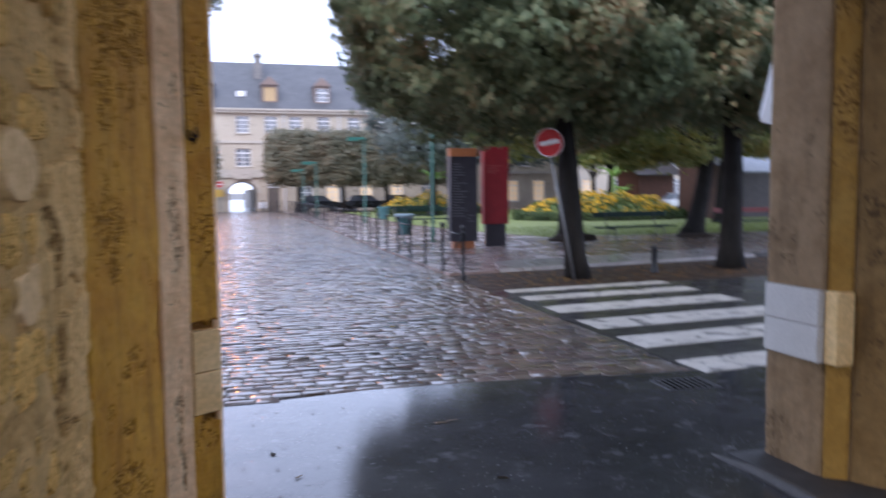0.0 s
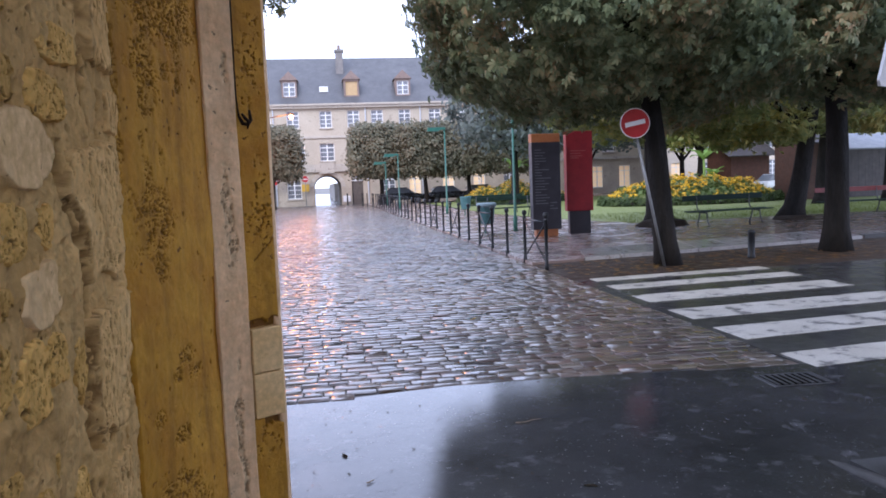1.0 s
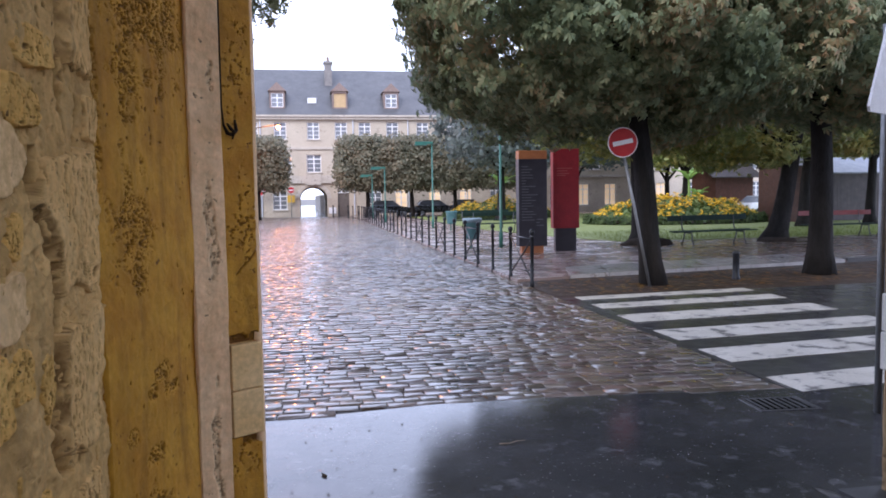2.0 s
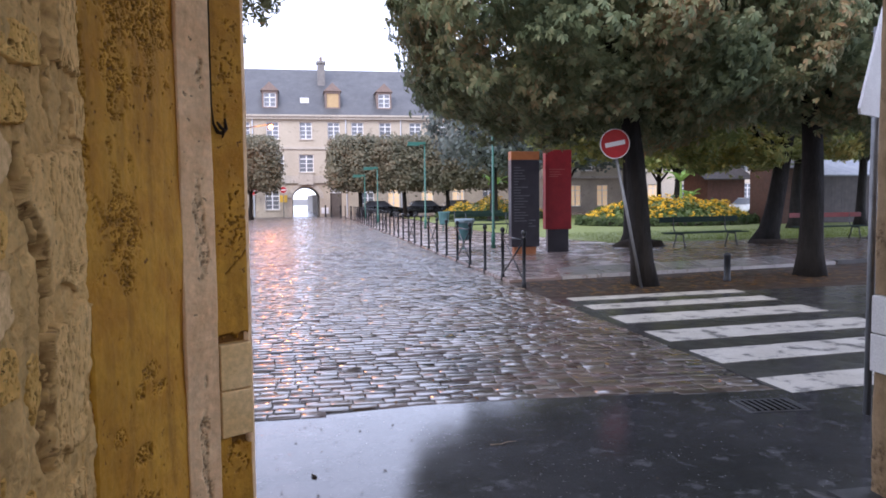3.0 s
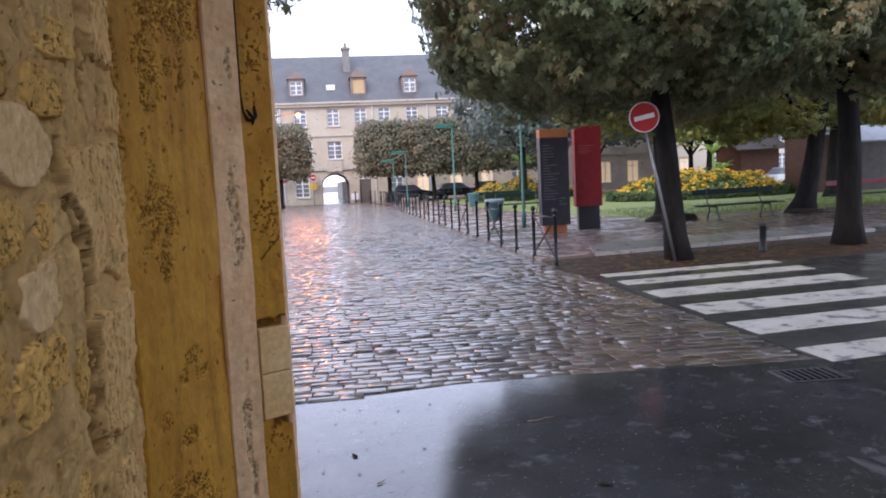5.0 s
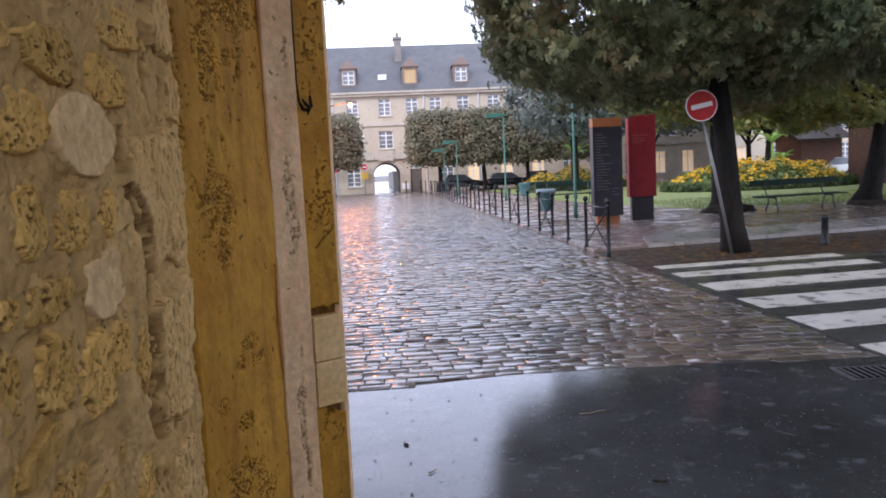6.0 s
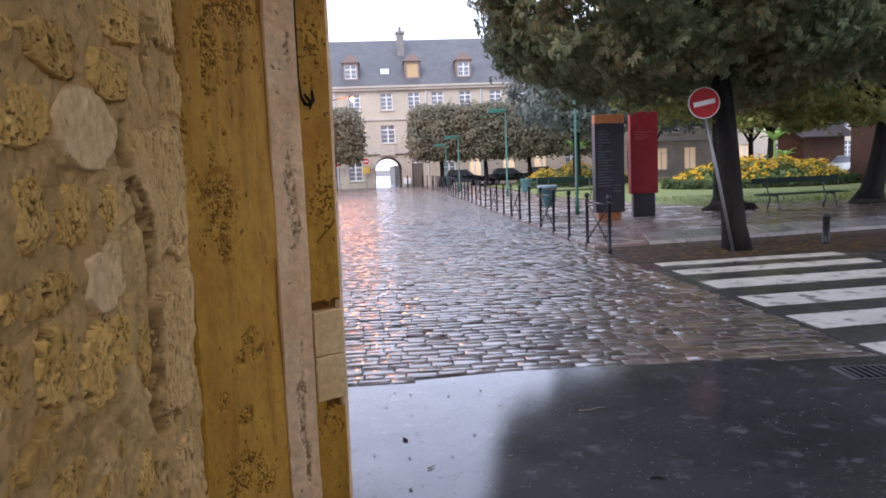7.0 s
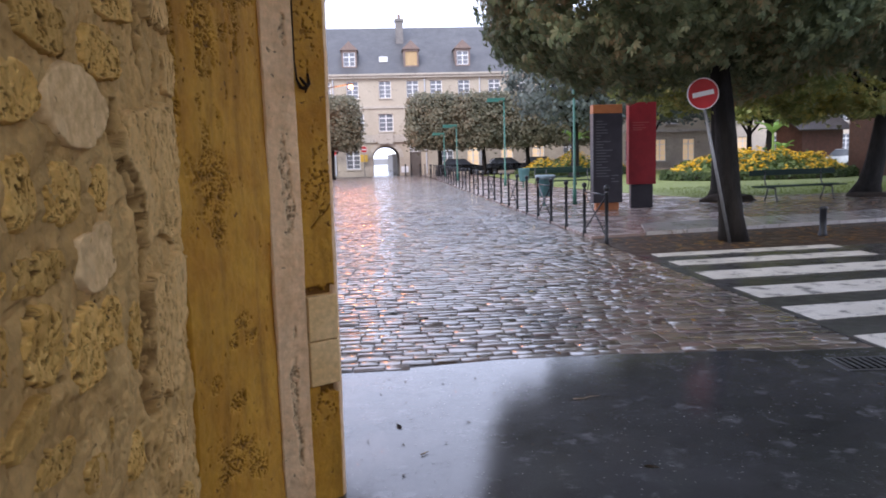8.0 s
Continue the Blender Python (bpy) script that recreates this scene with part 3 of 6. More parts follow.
def scatter(name, points, normals, size, material, parent=None, template=None, rng=None, lift=0.5, label="", wild=0.55, droop=0.0):
    """Leaves at the points, facing along the normals with some disorder, as one mesh."""
    n = len(points)
    t = template if template is not None else blade()
    nz = normals + rng.normal(0, wild, (n, 3)) + np.array([0, 0, lift])
    nz /= np.linalg.norm(nz, axis=1)[:, None]
    ref = rng.normal(0, 1, (n, 3))
    if droop:
        # the stalk points outward and down, so that the leaves hang like shingles
        ref = np.cross(normals * 0.6 + rng.normal(0, 0.45, (n, 3)) + np.array([0, 0, -droop]), nz) + 1e-6
    nx = np.cross(nz, ref)
    nx /= np.linalg.norm(nx, axis=1)[:, None]
    ny = np.cross(nz, nx)
    s = size * rng.uniform(0.65, 1.25, n)[:, None, None]
    co = points[:, None, :] + s * (t[None, :, 0:1] * nx[:, None] + t[None, :, 1:2] * ny[:, None] + t[None, :, 2:3] * nz[:, None])
    k = len(t)
    quads = np.arange(n * k).reshape(-1, 4)
    return fast_mesh(name, co.reshape(-1, 3), quads, material, parent, label)


def crown_points(rng, n, centre, rad, p=3.0, clump=0.16, shell=0.35, low=-1.0):
    """Points in the outer shell of a rounded-box crown with lumps and gaps, and outward normals."""
    d = rng.normal(0, 1, (n, 3))
    d /= np.linalg.norm(d, axis=1)[:, None]
    r = 1.0 / (np.abs(d) ** p).sum(1) ** (1 / p)
    lump = np.array([noise.noise(Vector((v[0] * 3.2 + centre[0], v[1] * 3.2 + centre[1], v[2] * 3.2))) for v in d]) + 0.5 * np.array([noise.noise(Vector((v[0] * 8 + centre[0], v[1] * 8, v[2] * 8))) for v in d])
    depth = 1 - shell * rng.random(n) ** 1.6
    f = r * depth * (1 + clump * lump)
    pts = np.array(centre) + d * f[:, None] * np.array(rad)
    nr = d / np.array(rad)
    nr /= np.linalg.norm(nr, axis=1)[:, None]
    return pts, nr

# ---- the ground ----
GX0, GX1 = -4.6, 4.36
flat("ground", [(-900, -900), (900, -900), (900, 1500), (-900, 1500)], -0.09, EARTH, label="dark bare earth reaching to the horizon", category="ground")
EDGE = [(-30, 5.86), (-0.9, 5.865), (-0.36, 5.875), (0.05, 5.91), (0.53, 5.99), (1.04, 6.06), (1.6, 6.07), (2.27, 6.03), (3.33, 5.94), (3.99, 5.865), (40, 5.86)]
flat("passage_road", [(-30, -30), (40, -30)] + EDGE[::-1], 0.0, ASPHALT, label="dark wet asphalt with puddles before the gate", category="road")
flat("road", [(4.36, 5.862), (40, 5.862), (40, 14.0), (9.5, 12.75), (4.36, 12.35)], -0.005, ROAD, label="wet dark asphalt side road", category="road")
flat("cobble_bed", [(GX0 - 0.1, 5.862), (4.356, 5.862), (4.356, 76), (GX0 - 0.1, 76)], -0.014, JOINT, label="sandy bed between the wet setts", category="road")
flat("tree_strip", [(4.358, 12.352), (9.5, 12.752), (40, 14.002), (40, 22.2), (4.358, 15.1)], -0.006, DIRT, label="wet brown dirt strip strewn with leaves", category="ground")
flat("pavement", [(4.36, 15.102), (5.6, 15.36), (6.3, 17.25), (13.95, 19.05), (13.5, 16.82), (40, 21.4), (40, 27), (22, 26.5), (11.5, 26.2), (10.2, 31), (9.0, 40), (8.6, 76), (4.36, 76)], 0.05, SAND, label="wet pinkish sand pavement", category="pavement")
# a darker brown sheet over the right part of the pavement
flat("leafy_path", [(9.3, 17.99), (13.93, 19.06), (13.52, 16.85), (39.9, 21.42), (39.9, 26.9), (22, 26.45), (11.6, 26.15), (9.7, 26.3)], 0.055, PATH_DARK, label="darker brown wet sand under the trees", category="pavement")
flat("lawn", [(10.2, 31.002), (11.5, 26.202), (22, 26.502), (40, 27.002), (60, 34), (60, 66), (9.0, 66), (9.0, 40)], 0.07, LAWN, label="short bright green lawn", category="lawn")
flat("left_pavement", [(-30, 5.864), (GX0 - 0.102, 5.864), (GX0 - 0.102, 76), (-30, 76)], 0.06, SAND, label="wet sand pavement along the street", category="pavement")

# kerb slabs along the tree strip
slab_edge = thing("slab_kerb", "row of pale wet stone slabs as a low kerb", "kerb", kind="structure")
for k in range(8):
    a, b = 5.62 + k * 0.98, 5.62 + (k + 1) * 0.98 - 0.02

    def near_y(x):
        return 15.36 + (x - 5.62) * 0.188 - 0.0006 * (x - 5.6) ** 2

    def far_y(x):
        return 17.22 + (x - 6.4) * 0.235 + 0.02
    v, f = extrude_plan([(a, near_y(a)), (b, near_y(b)), (b + 0.5, far_y(b + 0.5)), (a + 0.5, far_y(a + 0.5))], -0.05, 0.078 + 0.006 * math.sin(k * 2.1))
    obj("slab", v, f, SLAB, slab_edge)

# narrow kerb stones that carry the edge on
for k in range(14):
    a, c = 13.52 + k * 1.1, 13.52 + (k + 1) * 1.1 - 0.015
    v, f = extrude_plan([(a, 16.81 + (a - 13.5) * 0.173), (c, 16.81 + (c - 13.5) * 0.173), (c, 17.01 + (c - 13.5) * 0.173), (a, 17.01 + (a - 13.5) * 0.173)], -0.05, 0.1)
    obj("kerb_stone", v, f, GUARD, slab_edge)

# zebra crossing: worn white bars
ZEBRA = [(5.72, 6.29), (6.98, 7.68), (8.24, 8.96), (9.63, 10.3), (10.98, 11.47), (12.02, 12.4)]
for y0, y1 in ZEBRA:
    bm = bmesh.new()
    nx_ = 26
    ring = []
    for side in (0, 1):
        for i in range(nx_ + 1):
            x = 4.4 + 0.04 * (y0 - 5.7) + 3.48 * i / nx_
            y = (y0 if side == 0 else y1) + 0.1 * (x - 4.4) + 0.02 * noise.noise(Vector((x * 3, y0 * 5, side)))
            ring.append(bm.verts.new((x, y, 0.004)))
    for i in range(nx_):
        bm.faces.new((ring[i], ring[i + 1], ring[nx_ + 2 + i], ring[nx_ + 1 + i]))
    ext = bmesh.ops.extrude_face_region(bm, geom=list(bm.faces))
    bmesh.ops.translate(bm, vec=(0, 0, -0.006), verts=[g for g in ext["geom"] if isinstance(g, bmesh.types.BMVert)])
    tagged(part("crossing_bar", bm, PAINT, None), "worn white painted bar of the zebra crossing", "road marking", "bars of the zebra crossing")

# drain grate
drain = thing("drain_grate", "dark cast-iron slotted drain grate set in the asphalt", "drain", at=pose(3.95, 5.39, 0.004, 0, 0, -4))
# no real hollow: a flat black plate paints the shade in the slots
part("pit", boxes((-0.24, 0.24, -0.17, 0.17, -0.04, 0.001)), SLOT_SHADE, drain, "black plate that paints the shade under the bars")
part("frame", boxes((-0.27, 0.27, -0.2, -0.165, -0.03, 0.0015), (-0.27, 0.27, 0.165, 0.2, -0.03, 0.0015), (-0.27, -0.235, -0.165, 0.165, -0.03, 0.0015), (0.235, 0.27, -0.165, 0.165, -0.03, 0.0015)), GRATE, drain)
for k in range(8):
    part("bar", boxes((-0.222 + k * 0.0605, -0.201 + k * 0.0605, -0.163, 0.163, -0.025, 0.009)), GRATE, drain)

# ---- the gate passage ----
H = 4.3
rngw = np.random.default_rng(5)
WX = -0.765
v, f = extrude_plan([(-0.29, 3.55), (-0.30, 3.51), (-0.43, 3.43), (-0.575, 3.33), (-0.83, 2.6), (-0.87, 2.5), (-0.87, 0.3), (WX - 0.01, 0.24), (WX - 0.01, -1.7), (-1.6, -1.7), (-1.6, 2.7), (-14, 2.7), (-14, 3.55)], -0.05, H)
wall_left = tagged(obj("wall_left", v, f, MORTAR), "rubble passage wall with ochre plastered gate jamb", "wall", "", "structure")
# the corner's pale colour paints the whitish light from outside
rough_strip("corner_edge", (-0.262, 3.505), (-0.242, 3.56), 0, H, PALE, wall_left, 0.005, 3, 160, seed=1.0, label="uneven plaster corner, coloured pale for the light from outside")


def splay_shape(u, z):
    """Limewash over stone: smooth but for ragged patches where it has fallen and the stone is pitted."""
    worn = patch_mask(u, z, [(0.42, 2.72, 0.55, 0.5), (0.28, 2.32, 0.18, 0.24), (0.26, 1.73, 0.22, 0.27), (0.30, 1.5, 0.07, 0.1), (0.45, 1.09, 0.1, 0.055), (0.55, 1.0, 0.08, 0.04),
                             (0.36, 1.02, 0.07, 0.045), (0.17, 0.87, 0.08, 0.06), (0.4, 0.74, 0.13, 0.05), (0.34, 0.5, 0.22, 0.17), (0.52, 0.4, 0.16, 0.1), (0.2, 2.03, 0.03, 0.05), (0.02, 2.2, 0.04, 0.4)], 1)
    pit = holes(u, z * 1.3, 88, 2, 0.12, 0.3) * worn
    few = holes(u, z, 26, 9, 1.15, 0.12) * 0.8
    big = holes(u, z * 1.5, 30, 4, 0.4, 0.3) * worn
    hgt = 0.012 * rough(u, z, 2.5, 3, 2) + 0.0022 * rough(u, z, 18, 6, 4) - 0.004 * worn - 0.009 * pit - 0.009 * big - 0.006 * few
    return hgt, worn * 0.7, np.clip(pit * 0.75 + few + 0.5 * big, 0, 1)


def pilaster_shape(u, z):
    worn = patch_mask(u, z, [(0.09, 2.45, 0.1, 0.3), (0.13, 1.75, 0.08, 0.28), (0.06, 1.62, 0.05, 0.12), (0.1, 0.5, 0.1, 0.12)], 3)
    pit = holes(u, z, 70, 7, 0.4, 0.3) * (0.08 + 0.92 * worn)
    crack = np.exp(-((z - (1.40 + 0.95 * u + 0.02 * rough(u, z, 20, 8, 2))) / 0.005) ** 2) * (u > 0.06)
    chip = np.clip((1.145 + 0.02 * rough(u, z, 30, 5, 3) - z) / 0.008, 0, 1) * (z > 1.0) + np.clip((z - 0.575 - 0.03 * rough(u, z, 30, 5, 3)) / 0.008, 0, 1) * (z < 0.7) * (u > 0.07)
    hgt = 0.006 * rough(u, z, 5, 5, 3) - 0.008 * pit - 0.008 * crack - 0.026 * chip
    return hgt, worn * 0.6, np.clip(pit * 0.7 + 0.9 * crack + chip, 0, 1)


def pale_shape(u, z):
    """Pale plaster with long grey spalls."""
    worn = patch_mask(u, z, [(0.115, 2.42, 0.035, 0.13), (0.085, 1.78, 0.035, 0.24), (0.105, 1.55, 0.03, 0.13), (0.085, 0.62, 0.03, 0.22), (0.1, 0.34, 0.03, 0.15), (0.1, 0.95, 0.012, 0.05)], 6)
    pit = holes(u, z * 0.7, 95, 3, 0.15, 0.3) * worn
    hgt = 0.014 + 0.008 * rough(u, z, 3, 9, 3) + 0.002 * rough(u, z, 22, 2, 3) - 0.006 * worn - 0.007 * pit
    return hgt, worn, pit * 0.6


relief("gate_pilaster", (-0.412, 3.4), (-0.26, 3.5), 1.107, H, 0.0045, pilaster_shape, OCHRE, wall_left, "ochre limewashed jamb with dark pitting")
relief("gate_pilaster", (-0.405, 3.4), (-0.258, 3.5), 0.0, 0.628, 0.005, pilaster_shape, OCHRE, wall_left, "ochre limewashed jamb with dark pitting")
relief("jamb_strip", (-0.542, 3.297), (-0.408, 3.4), 0, H, 0.0045, pale_shape, PALE, wall_left, "pale plaster strip with grey spalls")
relief("splay", (WX + 0.005, 2.52), (-0.54, 3.3), 0, 3.4, 0.004, splay_shape, OCHRE, wall_left, "ochre limewashed splay with dark rough patches")
d_ = Vector((0.152, 0.1, 0)).normalized()
for z0, z1 in ((0.634, 0.866), (0.871, 1.1)):
    bm = boxes((0.016, 0.186, -0.04, 0.014, z0, z1), bevel=0.006)
    ob = part("jamb_stone", bm, BLOCK, wall_left, "cream dressed stone block")
    ob.matrix_basis = Matrix.Translation((-0.41, 3.4, 0)) @ Matrix(((d_.x, d_.y, 0, 0), (d_.y, -d_.x, 0, 0), (0, 0, 1, 0), (0, 0, 0, 1)))
# a looped cable that runs down beside the pale strip and ends in a knot of two turns
cb = bmesh.new()
cp = [(-0.409, 3.396, z) for z in (4.2, 3.2, 2.75, 2.4, 2.27)] + [(-0.402, 3.4, 2.18), (-0.385, 3.41, 2.142), (-0.365, 3.422, 2.138), (-0.347, 3.434, 2.16), (-0.352, 3.43, 2.21)]
swept(cb, [(x + 0.014, y - 0.022, z) for x, y, z in cp], [0.004] * 5 + [0.006, 0.010, 0.012, 0.010, 0.006], 8)
swept(cb, [(x + 0.02, y - 0.03, z) for x, y, z in [(-0.392, 3.405, 2.19), (-0.376, 3.415, 2.165), (-0.36, 3.425, 2.15), (-0.37, 3.418, 2.115)]], [0.005, 0.009, 0.009, 0.004], 8)
tagged(part("cable", cb, CABLE, None, smooth=True), "thin dark cable hanging down the gate jamb", "cable")

# rubble in the passage wall: smeared mortar with open joints, and stones that break through it
JOINT_A = ([0.96, 1.0, 1.08, 1.24, 1.42, 1.51, 1.6, 1.69, 1.78, 1.83, 1.885, 1.98], [2.06, 2.03, 1.99, 2.015, 2.02, 2.03, 2.01, 1.985, 1.905, 1.865, 1.86, 1.884])
JOINT_B = ([2.04, 2.1, 2.2, 2.3, 2.41, 3.0], [2.19, 2.177, 2.16, 2.17, 2.197, 2.22])


def bed_shape(u, z):
    y = u + 0.25
    wob = 0.012 * rough(u, z, 14, 4, 3)
    width = 0.032 + 0.013 * rough(u * 0, z, 9, 2, 2)
    da, db = (y - np.interp(z, *JOINT_A) - wob) / width, (y - np.interp(z, *JOINT_B) - wob) / (0.6 * width)
    ja = np.exp(-da ** 4) * ((z > 0.97) & (z < 1.985))
    jb = np.exp(-db ** 4) * (z > 2.03)
    jc = np.exp(-((y - 2.325 - wob) / 0.007) ** 2) * ((z > 2.02) & (z < 2.19)) + np.exp(-((y - 2.33 - 0.25 * (z - 0.85) - wob) / 0.007) ** 2) * ((z > 0.5) & (z < 0.96))
    gap = np.clip(ja + jb + jc, 0, 1)
    smear = rough(u, z, 5.5, 6, 4)
    worn = np.clip((rough(u, z, 4, 12, 4) - 0.25) / 0.2, 0, 1)
    pit = holes(u, z, 40, 3, 0.62, 0.25) * (0.3 + 0.7 * worn)
    dent = np.clip((rough(u, z * 1.3, 8, 15, 3) - 0.55) / 0.3, 0, 1)
    hgt = 0.013 * smear + 0.0045 * rough(u, z, 32, 1, 4, 0.6) - 0.014 * dent - 0.008 * pit - (0.06 + 0.014 * rough(u, z, 30, 8, 3)) * gap
    return hgt, worn * 0.5, np.clip(gap * (0.7 + 0.5 * rough(u, z, 25, 3, 3)) + pit * 0.8, 0, 1)


v, f = extrude_plan([(WX + 0.005, 2.52), (-0.54, 3.3), (-0.6, 3.3), (-0.82, 2.52)], 3.4, H)
obj("splay", v, f, OCHRE, wall_left)
relief("mortar_bed", (WX, 0.25), (WX, 2.53), 0, 3.6, 0.0062, bed_shape, MORTAR, wall_left, "smeared beige mortar with dark open joints")


def wall_stone(y0, y1, z0, z1, seed, proud=0.02, material=None, square=3.0, pitted=1.0, fine=1.0, tip=0.0, streak=1.0, joint=None, sunk=0.022):
    """One stone of the wall: an uneven outline sunk in the mortar, a broken face full of pits."""
    rings, turns = max(6, int(36 * fine)), max(20, int(130 * fine))
    a = np.arange(turns) * 2 * math.pi / turns
    c, q = np.cos(a), np.sin(a)
    r = 1 / (np.abs(c) ** square + np.abs(q) ** square) ** (1 / square)
    r = r * (1 + 0.2 * lattice(1.3 * c + 9, 1.3 * q + 9, seed) + (0.1 if pitted > 0.1 else 0.04) * lattice(3.7 * c + 9, 3.7 * q + 9, seed + 1))
    t = np.linspace(0, 1, rings) ** 0.8
    hy, hz = (y1 - y0) / 2, (z1 - z0) / 2
    dy, dz = t[:, None] * (r * c)[None] * hy, t[:, None] * (r * q)[None] * hz
    y, z = (y0 + y1) / 2 + dy * math.cos(tip) - dz * math.sin(tip), (z0 + z1) / 2 + dy * math.sin(tip) + dz * math.cos(tip)
    edge = np.broadcast_to(t[:, None], y.shape)
    fall = np.clip((1 - edge + 0.05 * rough(y, z, 22, seed + 6, 3)) / (0.1 if joint or pitted < 0.1 else 0.2), 0, 1)
    fall = fall * fall * (3 - 2 * fall)
    worn = np.clip((rough(y, z, 7, seed, 3) + 0.25) / 0.3, 0, 1)
    pit = holes(y, z * streak, 92, seed + 2, 0.42, 0.25) * (0.4 + 0.6 * worn) * pitted
    big = holes(y, z * streak, 34, seed + 4, 0.8, 0.25) * pitted
    flank = 0.3 * np.clip((edge - 0.86) / 0.1, 0, 1)
    if joint:
        # the stone ends at the open joint, its side coloured dark for dirt and dim light
        past = y - np.interp(z, *joint) - 0.012 * rough(y, z, 7, 4, 2)
        fall = fall * np.clip(past / 0.045, 0, 1)
        band = np.clip((0.08 - past) / 0.04 + 0.6 * rough(y, z, 26, 2, 3), 0, 1)
        flank = np.maximum(flank, band * np.clip(0.6 + 0.6 * rough(y, z, 22, 7, 3), 0.15, 1))
    hgt = -sunk + (sunk + proud) * fall + 0.006 * rough(y, z, 11, seed, 4) * fall - 0.010 * pit - 0.012 * big
    co = np.stack([WX + hgt, y, z], -1)
    k = np.arange(turns)
    quads = np.concatenate([np.stack([i * turns + k, (i + 1) * turns + k, (i + 1) * turns + (k + 1) % turns, i * turns + (k + 1) % turns], 1) for i in range(1, rings - 1)])
    ob = fast_mesh("stone", co.reshape(-1, 3)[turns:], quads - turns, material or RUBBLE, wall_left)
    carry(ob, worn.reshape(-1)[turns:] * 0.8, np.clip(pit * 0.9 + big + flank, 0, 1).reshape(-1)[turns:])
    bm = bmesh.new()
    bm.from_mesh(ob.data)
    bm.verts.ensure_lookup_table()
    bm.faces.new([bm.verts[i] for i in range(turns)])
    bm.to_mesh(ob.data)
    bm.free()
    ob.data.shade_smooth()
    return ob


# the stones beside the gate, one by one: y from and to, z from and to, how far they stand out
BESIDE = [(1.21, 1.58, 2.04, 2.185, 0.03), (1.65, 1.98, 2.03, 2.175, 0.026), (1.1, 1.36, 1.88, 2.025, 0.024), (1.165, 1.3, 1.655, 1.83, 0.022), (1.35, 1.575, 1.64, 1.82, 0.02),
          (1.64, 1.78, 1.66, 1.795, 0.014), (1.15, 1.44, 1.505, 1.61, 0.024), (1.0, 1.125, 1.34, 1.5, 0.02), (1.2, 1.405, 1.3, 1.49, 0.026), (1.41, 1.645, 1.215, 1.445, 0.028),
          (1.63, 1.795, 1.275, 1.44, 0.022), (1.845, 1.96, 1.18, 1.42, 0.012), (1.17, 1.42, 1.08, 1.165, 0.018), (1.13, 1.22, 2.085, 2.15, 0.02), (0.98, 1.075, 1.2, 1.32, 0.016),
          (1.72, 2.14, 2.2, 2.335, 0.018), (1.03, 1.135, 1.525, 1.605, 0.02), (1.63, 1.715, 1.025, 1.105, 0.012), (1.3, 1.55, 2.26, 2.4, 0.02), (1.45, 1.6, 0.95, 1.05, 0.016), (1.75, 1.93, 0.85, 1.0, 0.012)]
for k, (y0, y1, z0, z1, out_) in enumerate(BESIDE):
    wall_stone(y0, y1, z0, z1, 30 + 3 * k, 0.5 * out_)
wall_stone(1.06, 1.3, 1.2, 1.3, 111, 0.02, square=2.4, pitted=0.15, tip=0.25)
for k, (y0, y1, z0, z1) in enumerate([(1.37, 1.8, 1.835, 2.04), (1.46, 1.79, 1.46, 1.635)]):
    wall_stone(y0, y1, z0, z1, 140 + k, 0.015, WHITE_STONE, 2.6, 0.06)
for k, (y0, y1, z0, z1, jt) in enumerate([(1.83, 2.49, 1.52, 2.0, JOINT_A), (1.95, 2.49, 0.965, 1.48, JOINT_A), (2.1, 2.4, 0.70, 0.93, None), (2.15, 2.5, 2.22, 2.75, JOINT_B), (2.36, 2.5, 2.03, 2.2, None)]):
    wall_stone(y0, y1, z0, z1, 150 + 3 * k, 0.02, QUOIN, 7.0, 0.75, 1.5, streak=0.45, joint=jt, sunk=0.055 if jt else 0.03)
seed = 300
z = 0.03
while z < 3.3:
    ch = rngw.uniform(0.13, 0.235)
    y = 2.42 + rngw.uniform(-0.05, 0.05)
    while y > 0.5:
        w = rngw.uniform(0.17, 0.42)
        seed += 1
        beside = y > 1.0 and z + ch > 0.68 and z < 2.38
        if rngw.random() < 0.9 and not beside:
            wall_stone(y - w * 0.94, y, z, z + ch * 0.88, seed, rngw.uniform(0.01, 0.024), fine=0.55)
        y -= w
    z += ch

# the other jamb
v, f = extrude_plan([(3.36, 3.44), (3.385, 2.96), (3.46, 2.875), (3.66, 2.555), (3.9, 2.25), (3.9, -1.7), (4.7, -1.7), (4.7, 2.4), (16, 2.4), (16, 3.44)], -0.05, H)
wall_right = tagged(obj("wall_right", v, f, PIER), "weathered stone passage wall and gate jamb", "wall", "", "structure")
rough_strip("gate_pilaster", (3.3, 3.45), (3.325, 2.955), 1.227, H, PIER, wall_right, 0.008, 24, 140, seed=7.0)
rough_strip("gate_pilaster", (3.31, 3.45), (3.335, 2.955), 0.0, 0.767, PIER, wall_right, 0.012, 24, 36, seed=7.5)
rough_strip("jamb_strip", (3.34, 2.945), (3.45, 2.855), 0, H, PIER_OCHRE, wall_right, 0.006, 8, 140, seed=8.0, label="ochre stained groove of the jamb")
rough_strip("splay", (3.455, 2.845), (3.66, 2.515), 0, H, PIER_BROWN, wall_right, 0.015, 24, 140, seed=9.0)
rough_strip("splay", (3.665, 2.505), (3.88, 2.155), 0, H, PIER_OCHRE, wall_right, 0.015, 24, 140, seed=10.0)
part("jamb_stone", boxes((3.287, 3.4, 2.96, 3.455, 0.772, 0.996), (3.289, 3.4, 2.962, 3.453, 1.0, 1.222), bevel=0.008), WHITE_BLOCK, wall_right, "white painted stone block")
